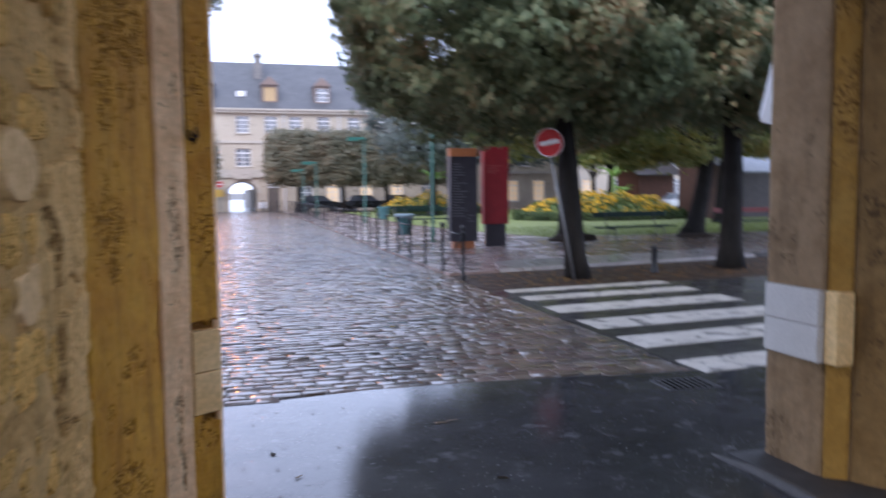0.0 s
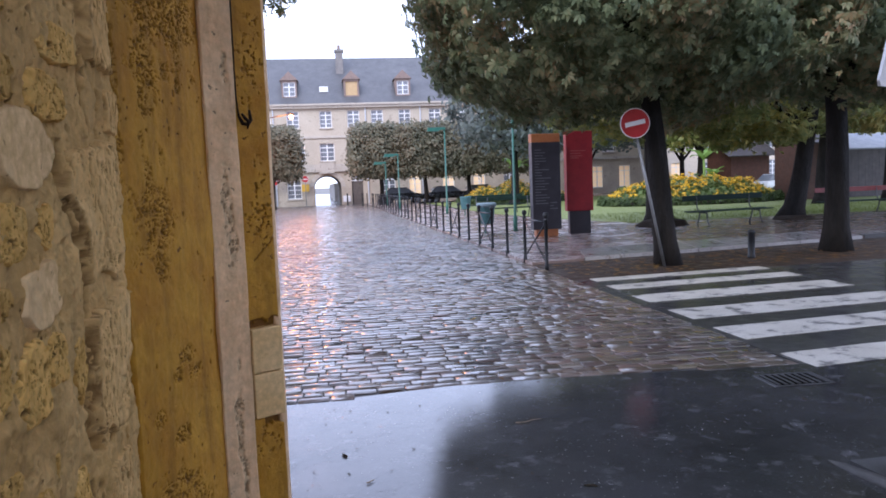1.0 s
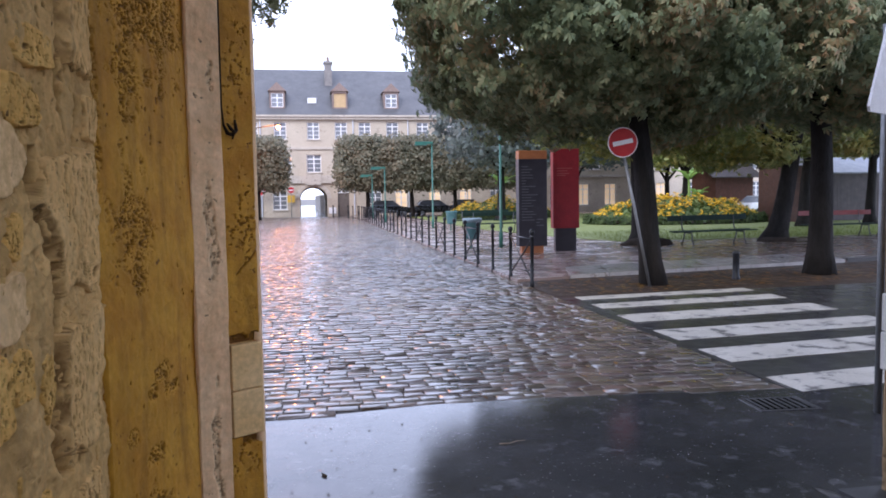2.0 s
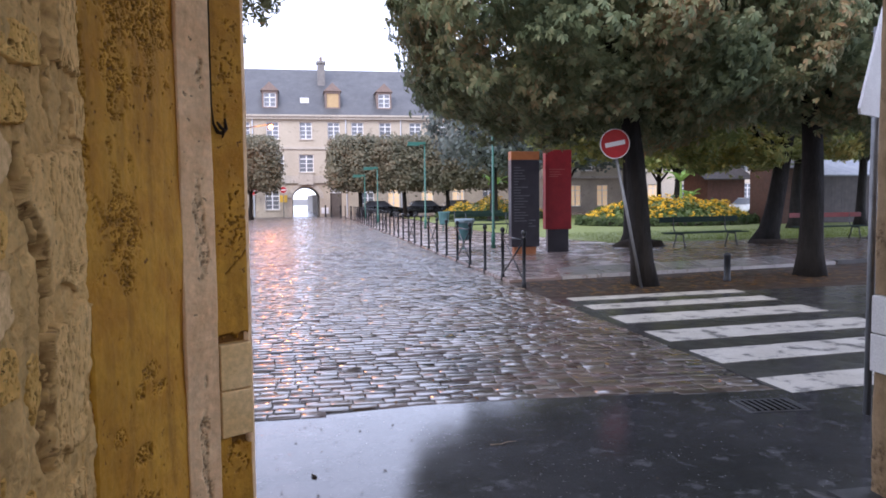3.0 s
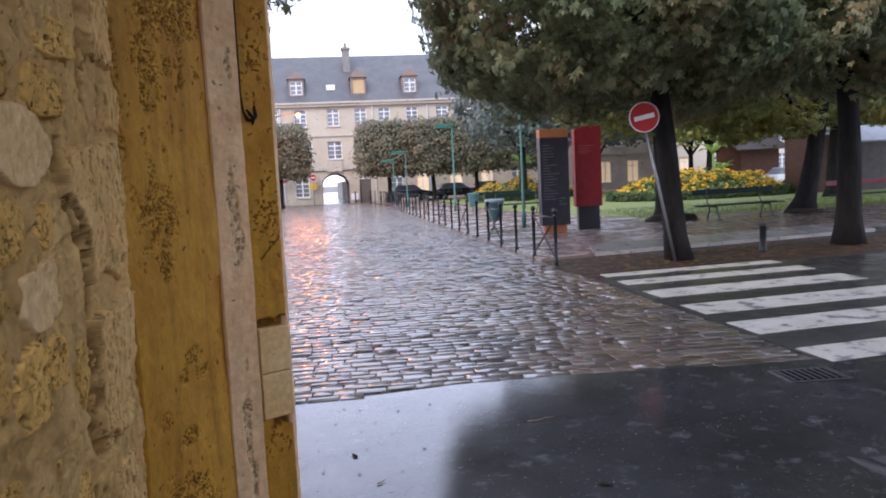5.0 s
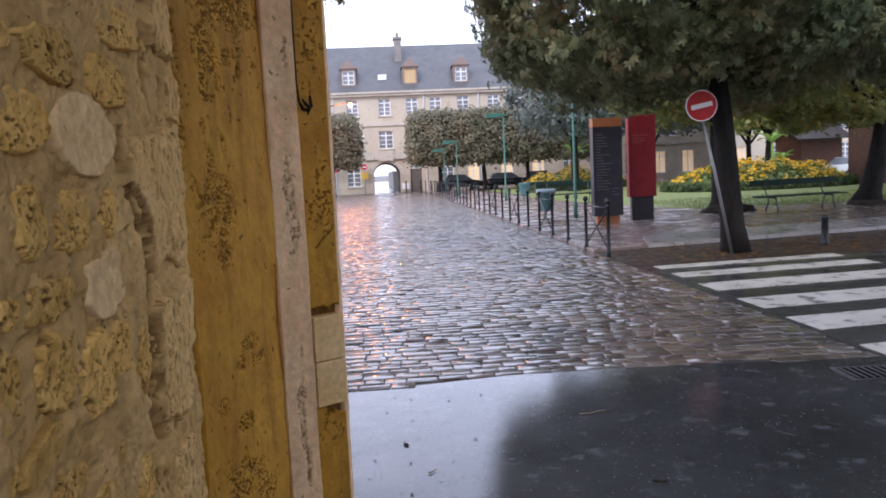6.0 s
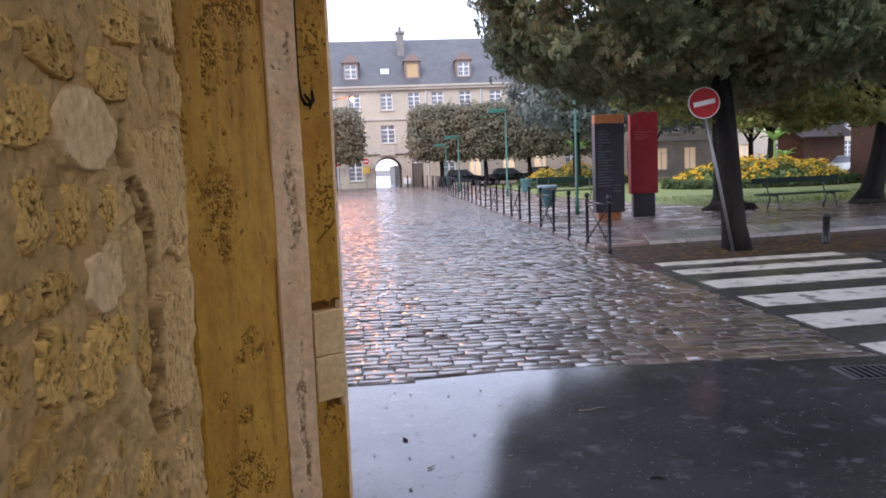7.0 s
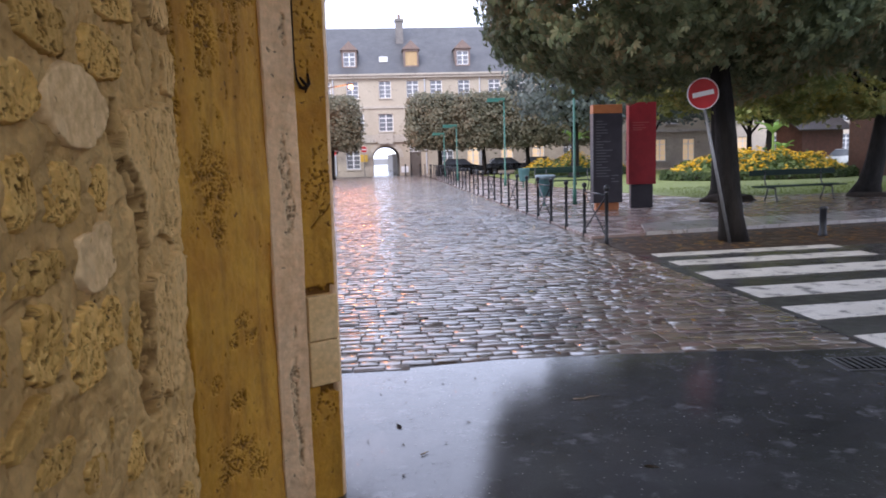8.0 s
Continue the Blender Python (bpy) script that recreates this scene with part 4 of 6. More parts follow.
part("jamb_stone", boxes((3.33, 3.46, 2.85, 2.957, 0.772, 1.222), bevel=0.008), BLOCK, wall_right, "ochre side of the block")
# low guard kerb at the jamb's foot
gk = bmesh.new()
swept(gk, [(3.02, 3.72, -0.03), (3.05, 3.53, -0.012), (3.08, 3.25, 0.005), (3.06, 2.77, 0.02), (3.03, 2.38, 0.02), (2.98, 1.2, 0.02), (2.95, -1.65, 0.02)], [0.02, 0.034, 0.045, 0.05, 0.05, 0.05, 0.05], 10)
tagged(part("guard_kerb", gk, GUARD, None, smooth=True), "worn rounded stone edging at the jamb's foot", "kerb", "", "structure")
flat("footway", [(3.06, 3.5), (3.08, 3.25), (3.06, 2.77), (3.03, 2.38), (2.98, 1.2), (2.95, -1.7), (3.95, -1.7), (3.95, 2.3), (3.36, 3.3), (3.36, 3.5)], 0.05, FOOTWAY, label="raised damp asphalt footway in the passage", category="pavement")
# added out of view, keeps low light from behind off the passage walls
v, f = extrude_plan([(WX - 0.008, -2.0), (3.898, -2.0), (3.898, -1.71), (WX - 0.008, -1.71)], -0.05, 1.75)
tagged(obj("wall_back", v, f, PIER), "unseen low wall added behind to cut light on the passage walls", "wall", "", "structure")
# over the gate and the passage, out of view; the upper wall blocks skylight
v, f = extrude_plan([(-1.5, -1.7), (4.6, -1.7), (4.6, 3.55), (-1.5, 3.55)], H, H + 0.3)
tagged(obj("ceiling", v, f, CEIL), "plain plastered passage ceiling", "ceiling", "", "structure")
v, f = extrude_plan([(-14, 2.9), (16, 2.9), (16, 3.55), (-14, 3.55)], H + 0.302, 7.5)
tagged(obj("wall_above_gate", v, f, PIER), "unseen stone wall added over the gate to block skylight", "wall", "", "structure")

# ---- trees ----
def tree(label, base, lean, height, r0, crown, rad, n, size, leaf, seed, limbs=6, fork=2.6, template=None, p=3.0, lift=0.35, fill=0.5, group="chestnut trees", root=0.75, trim=None, boughs=0):
    """A chestnut: a leaning trunk with a root flare, limbs that fork into the crown, and a crown of single leaves."""
    rng = np.random.default_rng(seed)
    e = thing("tree", label, "tree", group)
    bx, by = base
    pts, rads = [], []
    for k in range(9):
        u = k / 8
        z = -0.08 + u * (height + 0.08)
        pts.append((bx + lean[0] * u + 0.05 * math.sin(u * 5 + seed), by + lean[1] * u + 0.05 * math.cos(u * 4 + seed), z))
        flare = 1 + root * math.exp(-u * 14) - 0.28 * u
        rads.append(r0 * flare)
    bm = bmesh.new()
    swept(bm, pts, rads, 18, 0.05)
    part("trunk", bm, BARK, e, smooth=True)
    top = Vector(pts[-1])
    for k in range(limbs):
        a = 2 * math.pi * (k + rng.uniform(-0.3, 0.3)) / limbs
        start = Vector(pts[6 + k % 3])
        reach = Vector((crown[0] + 0.72 * rad[0] * math.cos(a), crown[1] + 0.72 * rad[1] * math.sin(a), crown[2] + rng.uniform(-0.35, 0.45) * rad[2]))
        mid = start.lerp(reach, 0.5) + Vector((0, 0, 0.12 * rad[2] + rng.uniform(-0.2, 0.3)))
        q1 = start.lerp(mid, 0.5) + Vector(rng.normal(0, 0.12, 3))
        q2 = mid.lerp(reach, 0.5) + Vector(rng.normal(0, 0.18, 3))
        bm = bmesh.new()
        swept(bm, [start, q1, mid, q2, reach], [r0 * 0.5, r0 * 0.36, r0 * 0.27, r0 * 0.17, r0 * 0.06], 9)
        for j in range(3):
            s2 = mid.lerp(reach, rng.uniform(0, 0.8))
            e2 = s2 + Vector(rng.normal(0, 1, 3)) * 0.22 * min(rad)
            swept(bm, [s2, s2.lerp(e2, 0.5) + Vector(rng.normal(0, 0.08, 3)), e2], [r0 * 0.14, r0 * 0.09, r0 * 0.03], 6)
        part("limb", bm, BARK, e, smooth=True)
    if boughs:
        # leafy boughs stand out from the crown, each a hanging cap of leaves with dark gaps between
        cc, cn = crown_points(rng, boughs, crown, [0.95 * r for r in rad], p, 0.16, 0.12)
        each = n // boughs
        big = np.repeat(rng.uniform(0.3, 0.75, boughs), each)[:, None]
        d = rng.normal(0, 1, (boughs * each, 3)) + 0.9 * np.repeat(cn, each, 0) + np.array([0, 0, 0.25])
        d /= np.linalg.norm(d, axis=1)[:, None]
        pts1 = np.repeat(cc, each, 0) + d * big * np.array([1.0, 1.0, 0.62]) * rng.uniform(0.75, 1.05, (boughs * each, 1))
        nr1 = d
    else:
        pts1, nr1 = crown_points(rng, n, crown, rad, p)
    pts2, nr2 = crown_points(rng, int(n * fill), crown, [0.8 * r for r in rad], p, 0.25, 0.7)
    # drooping clumps that break the outline, most of them along the under edge
    nc = max(30, n // 110)
    pc, nc_ = crown_points(rng, nc * 3, crown, rad, p, 0.1, 0.05)
    low = np.argsort(pc[:, 2] + rng.normal(0, 0.55 * rad[2], len(pc)))[:nc]
    pc, nc_ = np.repeat(pc[low], 34, 0), np.repeat(nc_[low], 34, 0)
    hang = rng.random(len(pc)) ** 1.3
    pc = pc + nc_ * rng.uniform(-0.2, 0.12, (len(pc), 1)) + rng.normal(0, 1, pc.shape) * size * np.array([0.9, 0.9, 0.6])
    pc[:, 2] -= hang * size * 1.1
    pts_, nr_ = np.vstack([pts1, pts2, pc]), np.vstack([nr1, nr2, nc_])
    if trim:
        keep = (pts_[:, 1] > trim[0]) | (pts_[:, 2] > trim[1])
        pts_, nr_ = pts_[keep], nr_[keep]
    scatter("crown", pts_, nr_, size, leaf, e, template if template is not None else palmate(), rng, lift, "", 0.35 if boughs else 0.55, 0.9 if boughs else 0.0)
    return e


tree("chestnut tree with dense dark clipped crown beside the crossing", (6.93, 13.9), (-0.55, 0.1), 4.2, 0.232, (6.2, 14.7, 7.62), (4.1, 3.7, 4.3), 40000, 0.165, LEAF, 11, root=0.28, p=3.9, trim=(13.8, 3.3), boughs=540, fill=0.6)
tree("chestnut tree with thick dark trunk on the dirt strip", (11.17, 14.6), (-0.12, 0.1), 4.6, 0.26, (12.7, 15.4, 7.6), (3.8, 3.5, 4.1), 20000, 0.18, LEAF, 12, root=0.45, fill=0.5, boughs=280)
leaning = tree("leaning chestnut tree on the sand pavement", (16.58, 24.5), (1.0, 0.2), 4.3, 0.34, (15.8, 24.8, 6.2), (4.6, 4.2, 3.15), 7500, 0.24, LEAF_LIGHT, 13, fill=0.15, boughs=100)
tree("chestnut tree with spreading roots on the sand pavement", (11.45, 24.6), (0.0, 0.2), 4.2, 0.3, (11.2, 24.9, 6.7), (3.6, 3.8, 3.3), 8000, 0.24, LEAF_LIGHT, 14, fill=0.3)
tree("leaning chestnut tree before the wooden hut", (22.0, 25.5), (0.9, 0.0), 4.2, 0.25, (22.6, 25.8, 6.6), (3.9, 4.0, 3.1), 8000, 0.24, LEAF, 15, fill=0.3)
tree("slim chestnut tree on the lawn", (24.5, 34.0), (0.2, 0.0), 4.4, 0.3, (24.0, 34.5, 6.9), (4.2, 4.2, 3.0), 6000, 0.28, LEAF_LIGHT, 16, fill=0.3)
tree("slim chestnut tree before the hut roof", (29.5, 35.5), (0.0, 0.0), 4.4, 0.25, (30, 36, 7.0), (4.4, 4.0, 3.0), 6000, 0.28, LEAF_LIGHT, 17, fill=0.3)
tree("chestnut tree across the street, a few leaves seen", (-5.2, 13.4), (0.1, 0.1), 4.2, 0.22, (-3.72, 13.6, 7.8), (3.9, 3.8, 2.9), 9000, 0.21, LEAF, 18)
# the blue-grey far crowns carry the haze in their leaf colour
tree("chestnut tree behind the information columns", (13.5, 52.0), (0.1, 0.1), 4.4, 0.3, (13.5, 52, 7.6), (4.2, 4.2, 3.4), 5000, 0.36, LEAF_HAZE, 19, template=blade(), fill=0.3)
tree("chestnut tree in the far garden", (21.5, 60.0), (0.1, 0.1), 4.4, 0.3, (21.5, 60, 8.2), (5.4, 4.2, 3.7), 5000, 0.4, LEAF_HAZE, 20, template=blade(), fill=0.3)
tree("chestnut tree in the far garden", (30.0, 64.0), (0.1, 0.1), 4.4, 0.3, (30, 64, 8.4), (5.4, 4.2, 3.7), 4500, 0.4, LEAF_HAZE, 21, template=blade(), fill=0.3)
tree("chestnut tree in the far garden", (41.0, 62.0), (0.1, 0.1), 4.4, 0.3, (41, 62, 8.4), (5.6, 4.2, 3.8), 5000, 0.4, LEAF_HAZE, 22, template=blade(), fill=0.3)
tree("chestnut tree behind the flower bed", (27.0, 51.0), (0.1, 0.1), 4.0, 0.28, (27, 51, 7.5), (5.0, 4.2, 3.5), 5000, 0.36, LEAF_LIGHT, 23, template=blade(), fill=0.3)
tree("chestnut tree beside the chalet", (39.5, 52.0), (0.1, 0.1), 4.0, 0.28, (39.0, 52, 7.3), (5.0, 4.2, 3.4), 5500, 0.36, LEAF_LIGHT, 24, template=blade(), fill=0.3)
tree("chestnut tree in the far garden", (25.5, 70.0), (0.1, 0.1), 4.0, 0.28, (25.5, 70, 8.2), (5.2, 3.0, 3.4), 4500, 0.42, LEAF_HAZE, 25, template=blade(), fill=0.3)
tree("chestnut tree in the far garden", (36.0, 72.0), (0.1, 0.1), 4.0, 0.28, (36, 72, 8.4), (5.6, 3.0, 3.4), 4500, 0.42, LEAF_HAZE, 26, template=blade(), fill=0.3)
tree("chestnut tree in the far garden", (48.0, 70.0), (0.1, 0.1), 4.0, 0.28, (48, 70, 8.2), (6.2, 3.0, 3.6), 5000, 0.42, LEAF_HAZE, 27, template=blade(), fill=0.3)
# the low bough of the leaning tree, with thin leaves coloured yellow as if lit
bm = bmesh.new()
swept(bm, [(17.45, 24.6, 3.35), (17.15, 24.5, 3.4), (16.6, 24.4, 3.5), (16.1, 24.3, 3.95), (15.6, 24.2, 4.5)], [0.15, 0.12, 0.1, 0.07, 0.04], 9)
swept(bm, [(16.6, 24.4, 3.5), (16.0, 24.2, 3.45), (15.3, 24.1, 3.6), (14.7, 24.1, 3.5)], [0.07, 0.05, 0.035, 0.015], 7)
swept(bm, [(17.0, 24.5, 3.42), (16.5, 24.8, 3.2), (16.0, 25.0, 3.15)], [0.05, 0.03, 0.012], 6)
part("limb", bm, BARK, leaning, smooth=True)
rngb = np.random.default_rng(77)
twig = np.array([(16.1, 24.3, 3.7), (15.4, 24.1, 3.5), (14.8, 24.1, 3.45), (15.8, 24.3, 4.2), (16.3, 24.9, 3.2), (16.9, 24.5, 3.75), (15.2, 24.4, 3.1), (14.4, 24.3, 3.2)])
pts = twig[rngb.integers(0, len(twig), 520)] + rngb.normal(0, 1, (520, 3)) * np.array([0.42, 0.4, 0.26])
scatter("low_foliage", pts, rngb.normal(0, 1, (520, 3)), 0.19, LEAF_YELLOW, leaning, palmate(), rngb, 0.3, "thin leaves on the low bough, coloured yellow as if lit")
# earth heaped round two trunks
for mx, my, mr, mh in ((11.55, 24.2, 1.0, 0.26), (16.5, 24.2, 0.75, 0.16)):
    bm = bmesh.new()
    lathe(bm, [(1.0, -0.05), (0.95, 0.25), (0.75, 0.7), (0.45, 0.95), (0.1, 1.0)], 20)
    for v_ in bm.verts:
        w_ = 1 + 0.22 * noise.noise(Vector((v_.co.x * 2 + mx, v_.co.y * 2, v_.co.z * 2)))
        v_.co = Vector((v_.co.x * w_, v_.co.y * w_, v_.co.z * w_))
    ob = tagged(part("earth_mound", bm, MOUND, None, smooth=True), "dark heap of earth and roots round a trunk", "mound", "earth mounds")
    ob.matrix_basis = pose(mx, my, 0.045) @ Matrix.Diagonal((mr, mr * 0.8, mh, 1))
# clipped trees before the gatehouse
for k, (x, rx) in enumerate(((-4.3, 2.75), (5.2, 2.55), (9.2, 2.5), (13.2, 2.6), (17.6, 2.7))):
    tree("clipped lime tree with boxy brownish crown before the facade", (x + 0.2, 68.0), (0, 0), 3.4, 0.2, (x, 68.0, 5.0), (rx, 2.0, 2.25), 8500, 0.27, LEAF_FAR, 30 + k, limbs=5, template=blade(), p=6.0, fill=0.6, group="clipped lime trees")

# ---- posts with cross braces along the setts ----
def post_mesh():
    bm = bmesh.new()
    lathe(bm, [(0.045, -0.05), (0.045, 0.1), (0.036, 0.12), (0.036, 0.98), (0.044, 0.985), (0.044, 1.0), (0.024, 1.02), (0.03, 1.035), (0.05, 1.06), (0.056, 1.09), (0.05, 1.12), (0.028, 1.145), (0.008, 1.15)], 14)
    return bm


first_post = tagged(part("street_post", post_mesh(), BLACK, None, smooth=True), "black steel street post with a ball top", "post", "posts along the cobbled street")
PX = 4.38
post_ys = [14.12 + 1.62 * k for k in range(38)]
barrier = None
for k, y in enumerate(post_ys):
    x = PX - 0.0 if y < 60 else PX - 0.012 * (y - 60) ** 2
    if k % 3 == 2:
        if k == 2:
            first_post.matrix_basis = pose(x, y, 0.0)
        else:
            copy_thing(first_post, pose(x, y, 0.0))
    elif k % 3 == 0:
        if barrier is None:
            barrier = thing("cross_barrier", "black steel barrier of two ball-topped posts with a cross brace", "barrier", "barriers along the cobbled street", pose(x, y, 0.0))
            for dy in (0.0, 1.62):
                p_ = part("post", post_mesh(), BLACK, barrier, smooth=True)
                p_.location = (0, dy, 0)
            for name, a, b in (("brace", (0, 0.03, 0.14), (0, 1.59, 0.93)), ("brace", (0, 1.59, 0.14), (0, 0.03, 0.93)), ("rail", (0, 0.03, 0.95), (0, 1.59, 0.95))):
                bm = bmesh.new()
                tube(bm, a, b, 0.017, 0.017, 8)
                part(name, bm, BLACK, barrier, smooth=True)
        else:
            copy_thing(barrier, pose(x, y, 0.0))

# ---- street furniture ----
def column(label, x, y, w, z_foot, z_top, body, foot, foot_w, cap=None, yaw=0.0):
    e = thing("information_column", label, "information column", "information columns", pose(x, y, 0.05, 0, 0, yaw))
    part("foot", boxes((-foot_w / 2, foot_w / 2, -0.11, 0.11, -0.04, z_foot), bevel=0.01), foot, e)
    part("panel", boxes((-w / 2, w / 2, -0.15, 0.15, z_foot + 0.002, z_top - (0.26 if cap else 0)), bevel=0.012), body, e)
    if cap:
        part("head", boxes((-w / 2, w / 2, -0.15, 0.15, z_top - 0.258, z_top), bevel=0.012), cap, e, "rusty orange head")
    return e


col1 = column("dark information column with pale lines and orange head", 6.78, 22.1, 0.9, 0.22, 3.12, PANEL_DARK, PANEL_ORANGE, 0.7, PANEL_ORANGE, 2)
rngt = random.Random(3)
for k in range(20):
    z = 2.62 - k * 0.085
    part("text_line", boxes((-0.36, -0.36 + rngt.uniform(0.12, 0.5), -0.1535, -0.1505, z, z + 0.022)), PANEL_TEXT, col1)
for k in range(3):
    part("text_line", boxes((0.1, 0.1 + rngt.uniform(0.1, 0.28), -0.1535, -0.1505, 1.02 - k * 0.09, 1.042 - k * 0.09)), PANEL_TEXT, col1)
col2 = column("red information column on a dark foot", 8.02, 22.6, 0.84, 0.72, 3.2, PANEL_RED, PANEL_DARK, 0.68, None, -3)
for k, (w_, z_) in enumerate(((0.5, 2.58), (0.34, 2.5), (0.4, 2.42), (0.28, 2.36))):
    part("text_line", boxes((-0.3, -0.3 + w_, -0.1535, -0.1505, z_, z_ + 0.025)), PANEL_PALE, col2)

# no-entry sign on a leaning pole
def disc(bm, r, y0, y1, seg=40):
    a = [bm.verts.new((r * math.cos(2 * math.pi * k / seg), y0, r * math.sin(2 * math.pi * k / seg))) for k in range(seg)]
    b = [bm.verts.new((r * math.cos(2 * math.pi * k / seg), y1, r * math.sin(2 * math.pi * k / seg))) for k in range(seg)]
    bm.faces.new(a)
    bm.faces.new(b[::-1])
    for k in range(seg):
        bm.faces.new((a[k], b[k], b[(k + 1) % seg], a[(k + 1) % seg]))
    return bm


def no_entry(name_label, foot, head, r, pole_r):
    e = thing("no_entry_sign", name_label, "traffic sign")
    foot, head = Vector(foot), Vector(head)
    bm = bmesh.new()
    up = (head - foot).normalized()
    tube(bm, foot - up * 0.1, head + up * r * 0.7, pole_r, pole_r, 12)
    part("pole", bm, GALV, e, "grey galvanised pole", smooth=True)
    lean = math.degrees(math.atan2(up.x, up.z))
    m = Matrix.Translation(head + Vector((0, -pole_r - 0.022, 0))) @ pose(0, 0, 0, 0, lean, -8)
    for nm, bm, mt, lb in (("rim", disc(bmesh.new(), r, -0.012, 0.012), SIGN_WHITE, "pale edge"), ("plate", disc(bmesh.new(), r * 0.94, -0.016, -0.0125), SIGN_RED, "red disc"),
                           ("bar", boxes((-r * 0.68, r * 0.68, -0.02, -0.0165, -r * 0.15, r * 0.15)), SIGN_WHITE, "white bar")):
        part(nm, bm, mt, e, lb).matrix_basis = m
    bm = bmesh.new()
    box(bm, -0.05, 0.05, -0.01, 0.07, -0.03, 0.03)
    part("clamp", bm, GALV, e).matrix_basis = m @ Matrix.Translation((0, 0.02, 0.1))
    return e


no_entry("red no-entry sign on a leaning grey pole", (6.6, 13.53, -0.01), (6.04, 13.6, 2.81), 0.29, 0.03)
no_entry("small far no-entry sign by the facade", (-4.25, 75.2, 0.0), (-4.25, 75.2, 2.6), 0.45, 0.04)
# triangular sign seen from its side
tri = thing("warning_sign", "white triangular traffic sign on a slim pale pole", "traffic sign", at=pose(4.555, 4.97, -0.12, 0, 0, 0))
bm = bmesh.new()
tube(bm, (0, 0, -0.05), (0, 0, 3.25), 0.03, 0.03, 12)
part("pole", bm, GALV, tri, smooth=True)
bm = bmesh.new()
s_ = 0.5
ring = [(-s_, 2.53), (s_, 2.53), (s_ + 0.02, 2.57), (0.03, 3.4), (-0.03, 3.4), (-s_ - 0.02, 2.57)]
fr = [bm.verts.new((x, -0.055, z)) for x, z in ring]
bk = [bm.verts.new((x, -0.035, z)) for x, z in ring]
bm.faces.new(fr)
bm.faces.new(bk[::-1])
for k in range(6):
    bm.faces.new((fr[k], bk[k], bk[(k + 1) % 6], fr[(k + 1) % 6]))
part("plate", bm, SIGN_WHITE, tri, "white triangular plate").matrix_basis = pose(0, 0, 0, 0, 0, 33)

# short stone bollard
bm = bmesh.new()
lathe(bm, [(0.085, -0.06), (0.085, 0.04), (0.07, 0.07), (0.068, 0.5), (0.078, 0.515), (0.078, 0.56), (0.06, 0.585), (0.02, 0.59)], 16)
ob = tagged(part("bollard", bm, BLACK, None, smooth=True), "short dark iron bollard on the dirt strip", "bollard")
ob.matrix_basis = pose(8.85, 14.2, 0)

# litter bins
for x, y, bag in ((5.42, 24.4, True), (7.4, 38.5, False)):
    e = thing("litter_bin", "blue-green litter bin with a pale bag" if bag else "blue-green litter bin beside the lawn", "bin", "", pose(x, y, 0.05))
    bm = bmesh.new()
    lathe(bm, [(0.19, 0.34), (0.24, 0.4), (0.29, 0.95), (0.31, 0.97), (0.31, 1.0), (0.27, 1.0)], 18)
    part("body", bm, BIN, e, smooth=True)
    bm = bmesh.new()
    tube(bm, (0, 0.25, -0.04), (0, 0.25, 1.0), 0.03, 0.03, 10)
    part("post", bm, GREEN_STEEL, e)
    if bag:
        bm = bmesh.new()
        lathe(bm, [(0.32, 0.9), (0.335, 0.96), (0.33, 1.02), (0.29, 1.04), (0.25, 1.0)], 18)
        part("bag", bm, BAG, e, "pale blue bin bag", smooth=True)

# green lamp posts with a flat arm
for x, y, h in ((6.53, 24.9, 5.3), (7.0, 42.0, 4.85), (5.55, 54.0, 3.95), (5.5, 64.0, 3.7)):
    e = thing("street_lamp", "green steel street lamp with a flat square head", "street lamp", "green street lamps", pose(x, y, 0.04))
    bm = bmesh.new()
    lathe(bm, [(0.075, -0.05), (0.075, 0.5), (0.048, 0.55), (0.036, h)], 14)
    part("pole", bm, GREEN_STEEL, e, smooth=True)
    part("arm", boxes((-0.95, 0.06, -0.06, 0.06, h - 0.14, h), bevel=0.01), GREEN_STEEL, e)
    part("head", boxes((-1.0, -0.3, -0.16, 0.16, h - 0.22, h - 0.142), bevel=0.01), GREEN_STEEL, e)

# the lit sodium lamp over the street
e = thing("lit_street_lamp", "lit orange street lamp on a curved arm", "street lamp")
bm = bmesh.new()
swept(bm, [(-6.3, 58, -0.05), (-6.3, 58, 4.4), (-6.0, 58, 5.6), (-4.2, 58, 6.95), (-2.12, 58, 7.3)], [0.1, 0.07, 0.06, 0.045, 0.035], 10)
part("pole", bm, BLACK, e, smooth=True)
bm = bmesh.new()
lathe(bm, [(0.06, 0.12), (0.2, 0.08), (0.26, 0.0), (0.24, -0.02)], 14, (-1.88, 58, 7.3))
part("shade", bm, BLACK, e, smooth=True)
bm = bmesh.new()
lathe(bm, [(0.08, 0.0), (0.15, -0.05), (0.17, -0.15), (0.12, -0.26), (0.05, -0.3)], 16, (-1.88, 58, 7.27))
part("bulb", bm, LAMP_GLOW, e, "glowing orange bulb", smooth=True)
lamp = new("lamp_light", bpy.data.lights.new("lamp_light", "POINT"))
lamp.data.energy, lamp.data.color, lamp.data.shadow_soft_size = 720, (1, 0.27, 0.05), 0.2
lamp.location = (-1.88, 57.6, 6.9)

